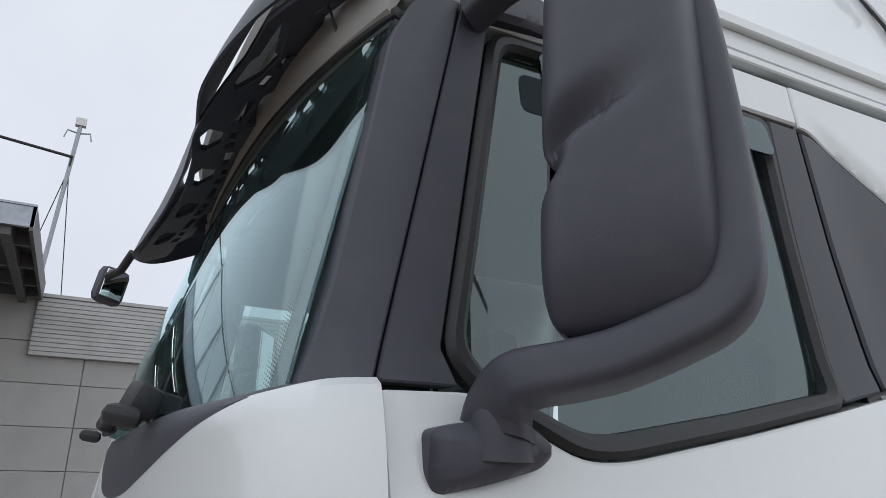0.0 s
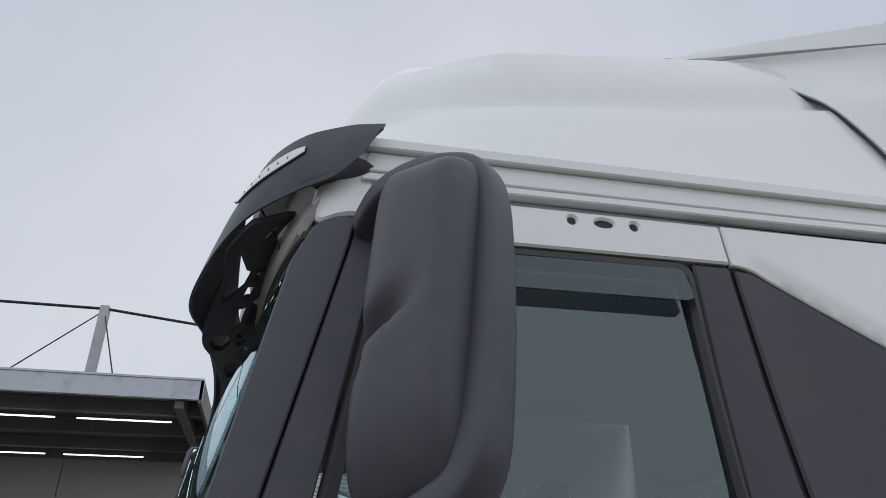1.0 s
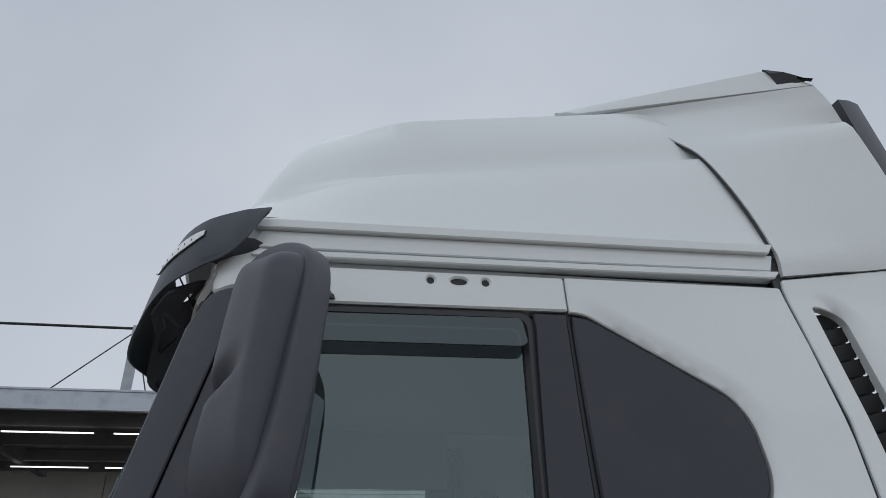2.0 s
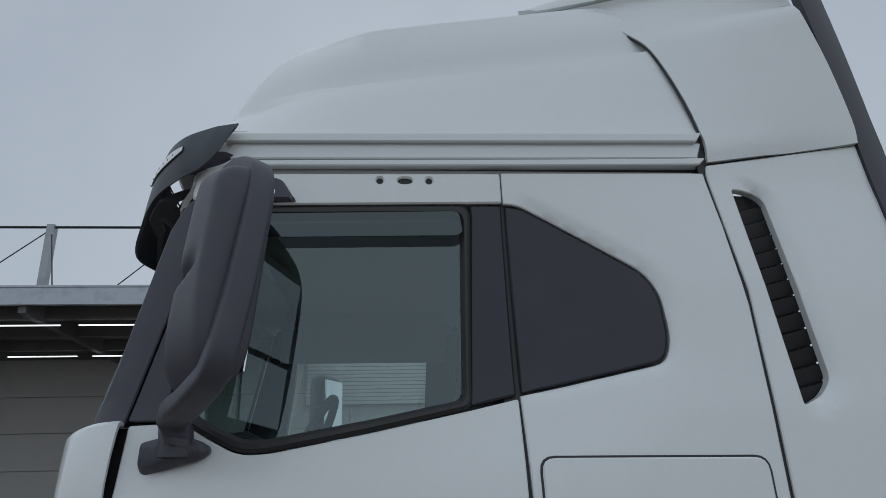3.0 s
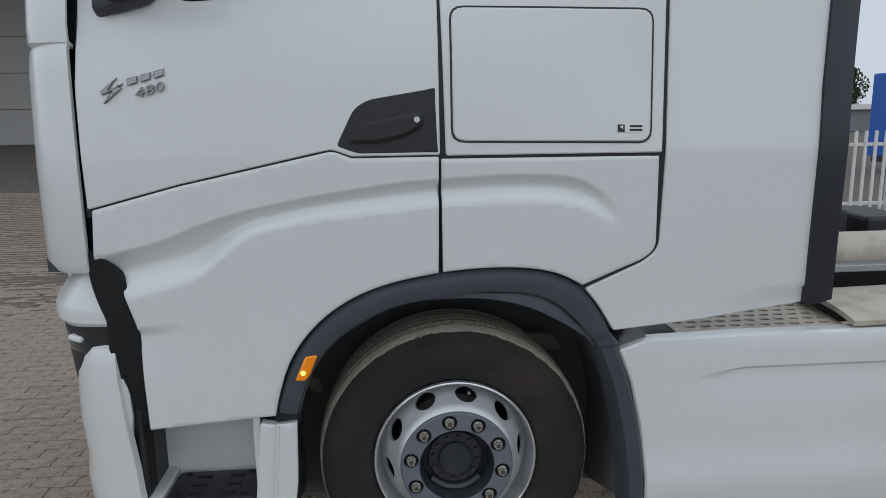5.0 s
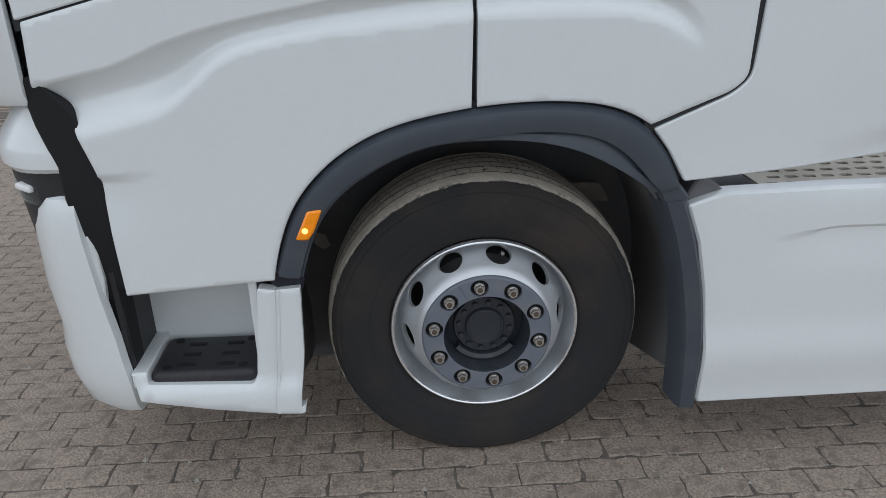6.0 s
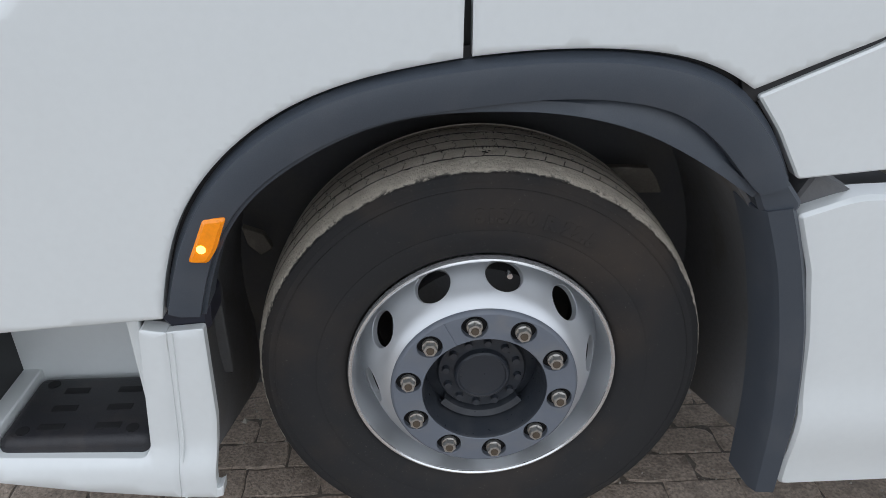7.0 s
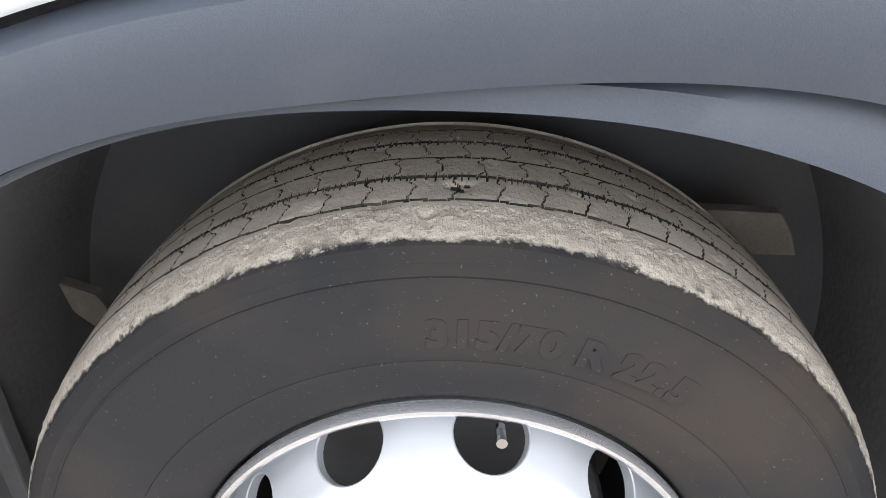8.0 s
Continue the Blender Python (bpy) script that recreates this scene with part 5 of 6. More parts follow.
def tyre_rubber(name):
    """Black sidewall under brown dust; a worn, crumbling edge; tan dust on the tread."""
    m = bpy.data.materials.new(name)
    m.use_nodes = True
    n, l = m.node_tree.nodes, m.node_tree.links
    b = n["Principled BSDF"]
    b.inputs["Roughness"].default_value = 0.85
    b.inputs["Specular IOR Level"].default_value = 0.3
    co = n.new("ShaderNodeTexCoord")

    def node(kind, **kw):
        q = n.new(kind)
        for key, v in kw.items():
            if key == "op":
                q.operation = v
        return q

    def vec(op, a, v):
        q = node("ShaderNodeVectorMath", op=op)
        l.new(a, q.inputs[0])
        if v is not None:
            q.inputs[1].default_value = v
        return q

    def maths(op, a, c):
        q = node("ShaderNodeMath", op=op)
        for k, s in enumerate((a, c)):
            if isinstance(s, (int, float)):
                q.inputs[k].default_value = s
            else:
                l.new(s, q.inputs[k])
        return q.outputs[0]

    def grain(scale, detail=6, rough=0.65):
        q = n.new("ShaderNodeTexNoise")
        l.new(co.outputs["Object"], q.inputs["Vector"])
        q.inputs["Scale"].default_value, q.inputs["Detail"].default_value, q.inputs["Roughness"].default_value = scale, detail, rough
        return q.outputs["Fac"]

    def ramp(s, lo, hi):
        q = n.new("ShaderNodeMapRange")
        l.new(s, q.inputs["Value"])
        q.inputs["From Min"].default_value, q.inputs["From Max"].default_value = lo, hi
        return q.outputs["Result"]

    def mix(f, a, c):
        q = n.new("ShaderNodeMix")
        q.data_type = "RGBA"
        l.new(f, q.inputs["Factor"])
        for key, s in (("A", a), ("B", c)):
            if isinstance(s, tuple):
                q.inputs[key].default_value = (*s, 1)
            else:
                l.new(s, q.inputs[key])
        return q.outputs["Result"]

    flat = vec("MULTIPLY", vec("SUBTRACT", co.outputs["Object"], (WX, 0, WZ)).outputs[0], (1, 0, 1))
    length = node("ShaderNodeVectorMath", op="LENGTH")
    l.new(flat.outputs[0], length.inputs[0])
    rad = length.outputs["Value"]
    n1, n2 = grain(11, 7, 0.62), grain(140, 5)
    worn = maths("ADD", rad, maths("MULTIPLY", maths("SUBTRACT", n1, 0.5), 0.012))
    worn = maths("ADD", worn, maths("MULTIPLY", maths("SUBTRACT", n2, 0.5), 0.007))
    dust = ramp(worn, 0.4852, 0.4878)
    tan = mix(ramp(grain(30, 6), 0.35, 0.7), (0.66, 0.60, 0.505), (0.52, 0.465, 0.385))
    tan = mix(maths("MULTIPLY", ramp(grain(170, 4, 0.6), 0.66, 0.70), 0.7), tan, (0.12, 0.108, 0.09))
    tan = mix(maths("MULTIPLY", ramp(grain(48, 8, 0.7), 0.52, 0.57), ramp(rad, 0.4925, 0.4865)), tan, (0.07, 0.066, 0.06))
    side = mix(ramp(grain(3.2, 5, 0.55), 0.42, 0.72), (0.026, 0.026, 0.027), (0.058, 0.046, 0.037))
    side = mix(maths("MULTIPLY", ramp(grain(260, 3), 0.66, 0.72), 0.5), side, (0.2, 0.19, 0.17))
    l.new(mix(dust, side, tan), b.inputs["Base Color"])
    bp = n.new("ShaderNodeBump")
    bp.inputs["Distance"].default_value = 0.004
    l.new(maths("MULTIPLY", dust, 0.8), bp.inputs["Strength"])
    l.new(maths("ADD", n2, grain(60, 8, 0.75)), bp.inputs["Height"])
    l.new(bp.outputs[0], b.inputs["Normal"])
    return m


tp = [(0.300, 0.300), (0.292, 0.105), (0.305, 0.080), (0.318, 0.0715), (0.340, 0.063), (0.365, 0.0565), (0.3655, 0.0566), (0.3675, 0.056), (0.368, 0.0572), (0.395, 0.052), (0.425, 0.052), (0.452, 0.057), (0.4555, 0.0575), (0.456, 0.0562), (0.4575, 0.0562), (0.458, 0.0583), (0.468, 0.061), (0.470, 0.0605), (0.480, 0.066), (0.4835, 0.068)]
RUBBER_PROFILE = [(r, y + 0.0) for r, y in tp]
WORN_RUBBER = tyre_rubber("worn_dusty_rubber")
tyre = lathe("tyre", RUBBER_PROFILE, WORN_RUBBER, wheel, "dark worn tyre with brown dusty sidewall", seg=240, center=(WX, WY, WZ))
shoulder = [(0.4835, 0.068), (0.486, 0.0712), (0.4885, 0.0755), (0.4908, 0.0805), (0.4928, 0.0865), (0.4945, 0.0925)] + [(crown(y), y) for y in np.arange(0.0955, 0.335, 0.0018)] + [(0.497, 0.338), (0.485, 0.355), (0.46, 0.365), (0.40, 0.37), (0.30, 0.35)]


# Groove floors near black, the cuts' shade put into the colour, with dust stains
GROOVE_SHADE = material("shaded_dusty_groove", (0.03, 0.027, 0.024), 0.95, stain=0.6, stain_scale=30, stain_color=(0.13, 0.112, 0.09), grain=0.3)
turn = np.concatenate([np.linspace(-1.45, 1.45, 2300), np.linspace(1.45, 2 * math.pi - 1.45, 160)[1:-1]])
prof = np.array(shoulder)
ang, rad0, wide = turn[:, None], prof[None, :, 0], np.broadcast_to(prof[None, :, 1], (len(turn), len(prof)))
depth = np.where((wide > 0.11) & (wide < 0.32), tread(ang, wide), 0)
rnd = random.Random(8)
gouge = [(rnd.uniform(-1.3, 1.3), rnd.uniform(0.095, 0.3), rnd.uniform(0.003, 0.009), rnd.uniform(0.001, 0.003)) for _ in range(46)] + [(0.0, 0.146, 0.0065, 0.0045), (0.022, 0.150, 0.006, 0.004), (0.012, 0.141, 0.005, 0.004), (-0.05, 0.101, 0.005, 0.004)]
for ga, gy, gs, gd in gouge:
    depth = np.maximum(depth, gd * np.exp(-(((ang - ga) * 0.5) ** 2 * 0.5 + (wide - gy) ** 2) / gs ** 2))
worn = np.zeros_like(depth)
for j, (r_, y_) in enumerate(prof):
    if 0.484 < r_ < 0.4998 and y_ < 0.112:
        worn[:, j] = [0.0015 * noise.fractal(Vector((math.sin(q) * 45, math.cos(q) * 45, y_ * 90)), 0.6, 2.1, 4) for q in turn]
radius = rad0 - depth + worn
tv = np.stack([WX + radius * np.sin(ang), WY + wide, WZ + radius * np.cos(ang)], 2).reshape(-1, 3)
nt, npf = depth.shape
ii, jj = np.meshgrid(np.arange(nt), np.arange(npf - 1), indexing="ij")
i2 = (ii + 1) % nt
quads = np.stack([ii * npf + jj, ii * npf + jj + 1, i2 * npf + jj + 1, i2 * npf + jj], 2).reshape(-1, 4)
me = bpy.data.meshes.new("tread")
me.from_pydata(tv.tolist(), [], quads.tolist())
me.materials.append(WORN_RUBBER)
me.materials.append(GROOVE_SHADE)
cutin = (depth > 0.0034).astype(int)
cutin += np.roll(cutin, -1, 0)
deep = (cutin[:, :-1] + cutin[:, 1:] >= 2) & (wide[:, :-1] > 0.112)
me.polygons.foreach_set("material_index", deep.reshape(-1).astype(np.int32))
me.polygons.foreach_set("use_smooth", np.zeros(len(quads), bool))
put("tread", me, tyre, "dusty tan tread with worn shoulder")


def arc_text(body, size, radius, angle, y, depth, mat, name, label):
    me = text_mesh(body, size, depth, 1.1, heavy=0.0022 * size / 0.036)
    for v in me.vertices:
        a = angle + v.co.x / radius
        rr = radius + v.co.y
        v.co = (WX + rr * math.sin(a), y - v.co.z, WZ + rr * math.cos(a))
    me.materials.append(mat)
    put(name, me, tyre, label)


arc_text("315/70 R 22.5", 0.040, 0.388, radians(15), WY + 0.052, 0.0008, WORN_RUBBER, "size_lettering", "raised tyre size lettering")
arc_text("315/70 R 22.5", 0.012, 0.353, radians(1), WY + 0.062, 0.0008, WORN_RUBBER, "small_size_lettering", "small raised tyre size")

# rim: flange, dish with hand holes, nut ring
dish_r = [(0.2985, 0.082), (0.2985, 0.071), (0.295, 0.066), (0.290, 0.068), (0.2875, 0.08), (0.284, 0.115), (0.282, 0.135)]
rim = lathe("rim", dish_r + [(0.281, 0.16), (0.275, 0.172)], SILVER, wheel, "silver steel rim", seg=128, center=(WX, WY, WZ))
LIP = material("bright_rim_lip", (0.86, 0.87, 0.88), 0.16, metal=0.8, stain=0.1, stain_scale=20, stain_color=(0.5, 0.5, 0.5))
lathe("rim_lip", [(0.3005, 0.078), (0.3005, 0.069), (0.298, 0.0645), (0.2945, 0.0635), (0.291, 0.0655), (0.2895, 0.071)], LIP, rim, "bright rim lip", seg=128, center=(WX, WY, WZ))
# cone of the disc with ten hand holes
cone = np.array([(0.280, 0.166), (0.276, 0.158), (0.262, 0.120), (0.254, 0.098), (0.245, 0.077), (0.236, 0.060), (0.228, 0.047), (0.219, 0.036), (0.211, 0.028), (0.204, 0.023)])
run = np.concatenate([[0], np.cumsum(np.linalg.norm(np.diff(cone, axis=0), axis=1))])


def on_cone(u, y, v):
    """u: arc length on a circle of 0.25 m; v: way along the cone; y: depth into it."""
    r, d = np.interp(v, run, cone[:, 0]), np.interp(v, run, cone[:, 1])
    a = u / 0.25
    return (WX + (r - y * 0.8) * math.sin(a), WY + d + y * 0.6, WZ + (r - y * 0.8) * math.cos(a))


ring_len = 2 * math.pi * 0.25
cuts = [[(ring_len * (k + 0.5) / 10 + 0.041 * math.cos(a), 0.083 + 0.042 * math.sin(a)) for a in np.linspace(0, 2 * math.pi, 33)[:-1]] for k in range(10)]
disc = sheet("rim_disc", [(0.0, 0.0), (ring_len, 0.0), (ring_len, float(run[-1])), (0.0, float(run[-1]))], lambda x, z: 0.0, SILVER, rim, "silver disc with hand holes", depth=0.012, edge=0.0015, step=0.014, r=0,
             holes=cuts, place=on_cone)
disc.matrix_local = Matrix.Translation((WX, 0, WZ)) @ Matrix.Rotation(radians(10 - 18 + 180), 4, "Y") @ Matrix.Translation((-WX, 0, -WZ))
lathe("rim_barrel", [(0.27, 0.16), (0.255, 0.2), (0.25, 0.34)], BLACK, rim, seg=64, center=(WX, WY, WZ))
lathe("brake_drum", [(0.0, 0.2), (0.2, 0.2), (0.205, 0.19), (0.205, 0.30)], LINER, wheel, "dark brake disc housing", seg=64, center=(WX, WY, WZ))
tube("valve", [(WX + 0.052, WY + 0.10, WZ + 0.245), (WX + 0.052, WY + 0.075, WZ + 0.252), (WX + 0.052, WY + 0.068, WZ + 0.253)], 0.006, CHROME, wheel, "brass valve stem")


def on_ring(u, y, v):
    a_ = u / 0.1675
    return (WX + v * math.sin(a_), WY + 0.0115 + y, WZ + v * math.cos(a_))


full_turn = 2 * math.pi * 0.1675
sockets = [[(full_turn * (k + 0.5) / 10 + 0.0275 * math.cos(a), 0.1675 + 0.0275 * math.sin(a)) for a in np.linspace(0, 2 * math.pi, 25)[:-1]] for k in range(10)]
ring = sheet("nut_ring", [(0.0, 0.136), (full_turn, 0.136), (full_turn, 0.199), (0.0, 0.199)], lambda x, z: 0.0, HUB_GREY, wheel, "grey hub flange", depth=0.016, edge=0.0012, step=0.012, r=0, holes=sockets, place=on_ring)
ring.matrix_local = Matrix.Translation((WX, 0, WZ)) @ Matrix.Rotation(radians(-8.5 - 18), 4, "Y") @ Matrix.Translation((-WX, 0, -WZ))
lathe("flange_edge", [(0.205, 0.030), (0.2045, 0.020), (0.202, 0.0145), (0.1985, 0.0122)], HUB_GREY, wheel, seg=96, center=(WX, WY, WZ))
lathe("flange_throat", [(0.137, 0.0122), (0.135, 0.015), (0.133, 0.022), (0.128, 0.12), (0.1, 0.125)], HUB_DARK, wheel, seg=96, center=(WX, WY, WZ))
# Floor kept near black, the recess's shade put into its colour
lathe("socket_floor", [(0.198, 0.026), (0.137, 0.026)], HOLE_BLACK, wheel, "socket floor, blackened as the recess's shade", seg=96, center=(WX, WY, WZ))
lathe("hub", [(0.131, 0.11), (0.12, 0.104), (0.101, 0.10), (0.100, 0.086), (0.097, 0.082), (0.064, 0.080), (0.062, 0.066), (0.058, 0.062), (0.054, 0.062), (0.052, 0.066), (0.0, 0.067)], HUB_DARK, wheel, "dark hub with round cap", seg=72, center=(WX, WY, WZ))
grid = []
for k in range(15):
    a = radians(130 + 100 * k / 14)
    grid.append([(WX + r_ * math.sin(a), WY + y_, WZ + r_ * math.cos(a)) for r_, y_ in ((0.104, 0.10), (0.108, 0.075), (0.122, 0.07), (0.128, 0.085))])
shell("hub_tray", grid, HUB_DARK, wheel, "dark tray under the hub cap", thick=0.006)
nut0 = None
TIP = material("rusty_stud", (0.11, 0.085, 0.062), 0.7, metal=0.3, stain=0.6, stain_scale=120, stain_color=(0.07, 0.05, 0.035))
tip_me = None
for k in range(10):
    a = radians(-8.5 + 36 * k)
    cx, cz = WX + 0.1675 * math.sin(a), WZ + 0.1675 * math.cos(a)
    if nut0 is None:
        bm = bmesh.new()
        rot = Matrix.Rotation(radians(90), 4, "X")
        bmesh.ops.create_cone(bm, cap_ends=True, segments=24, radius1=0.0172, radius2=0.0168, depth=0.008, matrix=Matrix.Translation((0, 0.008, 0)) @ rot)
        bmesh.ops.create_cone(bm, cap_ends=True, segments=6, radius1=0.0160, radius2=0.0148, depth=0.016, matrix=Matrix.Translation((0, -0.002, 0)) @ rot)
        nut0 = part("wheel_nut", bm, NUT_STEEL, wheel, "worn steel wheel nut", smooth=False)
        nut_me = nut0.data
        nut_ob = nut0
    else:
        nut_ob = put("wheel_nut", nut_me, wheel, "worn steel wheel nut")
    nut_ob.matrix_local = pose(cx, WY + 0.009, cz, 0, 17 * k, 0)
    if tip_me is None:
        bm = bmesh.new()
        bmesh.ops.create_cone(bm, cap_ends=True, segments=16, radius1=0.0088, radius2=0.0078, depth=0.004, matrix=Matrix.Translation((0, -0.0112, 0)) @ rot)
        tip_me = part("stud_tip", bm, TIP, nut_ob, "rusty stud end").data
    else:
        put("stud_tip", tip_me, nut_ob, "rusty stud end")
bolt_me = None
for k in range(12):
    a = radians(30 * k + 8)
    cx, cz = WX + 0.082 * math.sin(a), WZ + 0.082 * math.cos(a)
    if bolt_me is None:
        bm = bmesh.new()
        bmesh.ops.create_cone(bm, cap_ends=True, segments=12, radius1=0.0095, radius2=0.008, depth=0.014, matrix=Matrix.Rotation(radians(90), 4, "X"))
        ob = part("hub_bolt", bm, HUB_DARK, wheel)
        bolt_me = ob.data
    else:
        ob = put("hub_bolt", bolt_me, wheel)
    ob.location = (cx, WY + 0.077, cz)

# ---- boarding step ----
STEP_BLACK = material("moulded_step_rubber", (0.021, 0.021, 0.025), 0.5, grain=0.3, stain=0.4, stain_scale=22, stain_color=(0.055, 0.046, 0.042), bump=0.2, bump_scale=300)
stepbox = thing("boarding_step", "", "")
stepbox.parent = truck
tagged(stepbox, "white boarding step with black tread")
sheet("step_front", [(-1.076, 0.455, 0.003), (-1.032, 0.455, 0.003), (-1.029, 0.418, 0.004), (-0.72, 0.406, 0.012), (-0.706, 0.43, 0.01), (-0.674, 0.725, 0.01), (-0.622, 0.716, 0.004), (-0.645, 0.45), (-0.659, 0.303, 0.004), (-0.85, 0.33), (-1.056, 0.370, 0.008)],
      lambda x, z: 0.004 - 0.02 * step01(0.44, 0.36, z), PAINT, stepbox, depth=0.035, edge=0.002, step=0.025, r=0.01, limit=60)
sheet("step_post", [(-0.6225, 0.716, 0.002), (-0.552, 0.722, 0.006), (-0.560, 0.5), (-0.578, 0.36), (-0.583, 0.296, 0.003), (-0.6595, 0.301, 0.002), (-0.6455, 0.45)],
      lambda x, z: 0.006 - 0.02 * step01(0.44, 0.36, z), PAINT, stepbox, "white step post", depth=0.02, edge=0.002, step=0.02, r=0.006, limit=60)
sheet("post_lip", [(-0.592, 0.325), (-0.577, 0.322), (-0.566, 0.332), (-0.571, 0.300), (-0.584, 0.296)], lambda x, z: -0.013, PAINT, stepbox, depth=0.03, edge=0.002, step=0.01, r=0.003)
tube("post_bead", [(-0.612, 0.0055, 0.714), (-0.622, 0.0055, 0.6), (-0.6355, 0.0055, 0.45), (-0.643, -0.0045, 0.40), (-0.6495, -0.0135, 0.30)], 0.0022, PAINT, stepbox, "raised bead down the step post", sides=6)
box("step_side_dark", (-1.09, 0.035, 0.44), (-1.072, 0.252, 0.95), SEAL, stepbox, "black side of the step well", bevel=0.003)
box("step_back", (-1.09, 0.25, 0.40), (-0.66, 0.265, 0.95), PAINT, stepbox, bevel=0.004)
box("step_side", (-0.705, 0.03, 0.40), (-0.68, 0.25, 0.74), PAINT, stepbox, bevel=0.004)
part("step_ledge", box_bm((0.046, 0.248, 0.056), 0.004, Matrix.Translation((-1.053, 0.131, 0.4305))), PAINT, stepbox, smooth=False)
box("step_base", (-1.06, 0.03, 0.36), (-0.69, 0.25, 0.39), PAINT, stepbox, bevel=0.004)
treadpad = part("step_tread", box_bm((0.322, 0.222, 0.062), 0.022, Matrix.Translation((-0.869, 0.128, 0.415)), 3), STEP_BLACK, stepbox, "black moulded step tread")
# Raised near-black plates stand for the shade in the slots
for r_ in range(3):
    for c in range(2):
        part("tread_slot", box_bm((0.055, 0.02, 0.004), 0.0018, Matrix.Translation((-0.93 + 0.12 * c + 0.004 * r_, 0.06 + 0.06 * r_, 0.4455))), HOLE_BLACK, treadpad)
for x in (-0.985, -0.755):
    for y in (0.05, 0.205):
        tube("tread_plug", [(x, y, 0.440), (x, y, 0.4475)], 0.014, HOLE_BLACK, treadpad)
box("step_riser", (-1.1, 0.29, 0.4), (-0.6, 0.32, 1.1), LINER, truck, "dark panel behind the step")

# ---- side skirt and deck behind the cab ----
def skirt_line(x):
    return 0.808 + 0.042 * step01(0.78, 1.05, x)


def skirt_skin(x, z):
    line, k = skirt_line(x), step01(0.80, 1.02, x)
    y = 0.012 + 0.02 * step01(0.945, 0.975, z) ** 2 + k * 0.011 * step01(line + 0.001, line - 0.011, z) * (1 - step01(line - 0.012, line - 0.15, z))
    return y - 0.012 * step01(0.55, 0.42, z) * (1 - step01(0.42, 0.27, z))


skirt = sheet("side_skirt", [(0.565, 0.928, 0.012), (0.665, 0.962, 0.03), (1.0, 0.968), (3.2, 0.972), (3.2, 0.252), (0.678, 0.240, 0.02), (0.674, 0.45), (0.647, 0.65), (0.611, 0.81)], skirt_skin, PAINT, truck, "white side skirt", depth=0.05, edge=0.007, step=0.03, r=0.01,
              lines=[[(x, skirt_line(x) + d) for x in np.arange(0.76, 3.1, 0.025)] for d in (0.010, 0.001, -0.011, -0.024)])
deck = sheet("deck_frame", [(0.565, 0.93), (0.6, 1.0), (0.7, 0.95), (0.7, 0.85), (0.59, 0.85)], lambda x, z: 0.05, LINER, truck, "dark deck bracket", depth=0.2, r=0.01)
# perforated walkway plate with rows of slots
deck_thing = thing("deck_plate", "", "")
deck_thing.parent = truck
tagged(deck_thing, "perforated aluminium deck plate")
outline = [(0.80, 0.045), (1.425, 0.045), (1.438, 0.08), (1.478, 0.41), (0.80, 0.41)]
hl = []
for r_ in range(6):
    for c in range(11):
        cx, cy = 0.845 + 0.057 * c + (0.028 if r_ % 2 else 0), 0.085 + 0.058 * r_
        if cx < 1.405 + 0.1 * cy:
            hl.append([(cx + 0.0195 * math.copysign(abs(math.cos(a)) ** 0.5, math.cos(a)), cy + 0.0125 * math.copysign(abs(math.sin(a)) ** 0.8, math.sin(a))) for a in np.linspace(0, 2 * math.pi, 13)[:-1]])
plate = sheet("plate", outline, lambda x, z: 0.0, DECK, deck_thing, depth=0.006, edge=0.001, step=0.08, r=0.002, holes=hl)
plate.matrix_local = Matrix.Translation((0, 0, 0.962)) @ Matrix.Rotation(radians(-90), 4, "X")
# Box coloured black so the deck slots look shaded from below
box("tank_under_deck", (0.70, 0.08, 0.4), (1.5, 0.6, 0.90), SEAL, truck, "tank under the deck, blackened as shade below the slots", bevel=0.03)
grid = [[(1.43 + 0.9 * u, 0.03 + 0.55 * v, 0.955 + 0.07 * math.sin(math.pi * (0.15 + 0.85 * v)) ** 0.7 + 0.02 * u) for v in np.linspace(0, 1, 9)] for u in np.linspace(0, 1, 6)]
shell("fuel_tank_top", grid, DECK, truck, "dusty rounded tank top", thick=0.02)
box("chassis_rail", (-0.6, 0.78, 0.75), (5.5, 0.86, 1.02), BLACK, truck, "black chassis rail")
box("far_chassis_rail", (-0.6, 1.54, 0.75), (5.5, 1.62, 1.02), BLACK, truck, "black far chassis rail")
box("cross_plate", (1.6, 0.5, 1.06), (3.0, 1.9, 1.09), GREY_STEEL, truck, "grey catwalk plate")
tube("air_tank", [(1.7, 0.66, 1.12), (2.6, 0.66, 1.12)], 0.085, DECK, truck, "pale air tank", sides=20)
for x, z in ((1.75, 1.2), (2.1, 1.16), (2.5, 1.2)):
    box("chassis_box", (x, 0.95, z - 0.1), (x + 0.25, 1.35, z + 0.06), BLACK, truck, "black chassis box", bevel=0.02)
tube("air_line", [(1.4, 0.6, 1.3), (1.7, 0.62, 1.12), (2.1, 0.75, 1.2), (2.5, 0.7, 1.16)], 0.012, BLACK, truck, "black air line")
part("fifth_wheel", box_bm((0.9, 0.9, 0.08), 0.03, pose(3.4, 1.2, 1.22, 0, -6, 0)), BLACK, truck, "black coupling plate")

# far side of the cab
sheet("far_door", [(-1.155, 1.3), (-0.03, 1.3), (-0.046, 2.243), (-0.763, 2.104), (-1.008, 2.194), (-1.166, 2.189)], skin, PAINT, truck, "white far door", far=True)
sheet("far_side_panel", [(-0.03, 1.2), (0.7, 1.2), (0.675, 3.17), (-0.988, 3.146), (-0.95, 2.9), (-0.046, 2.912)], skin, PAINT, truck, "white far side panel", far=True)
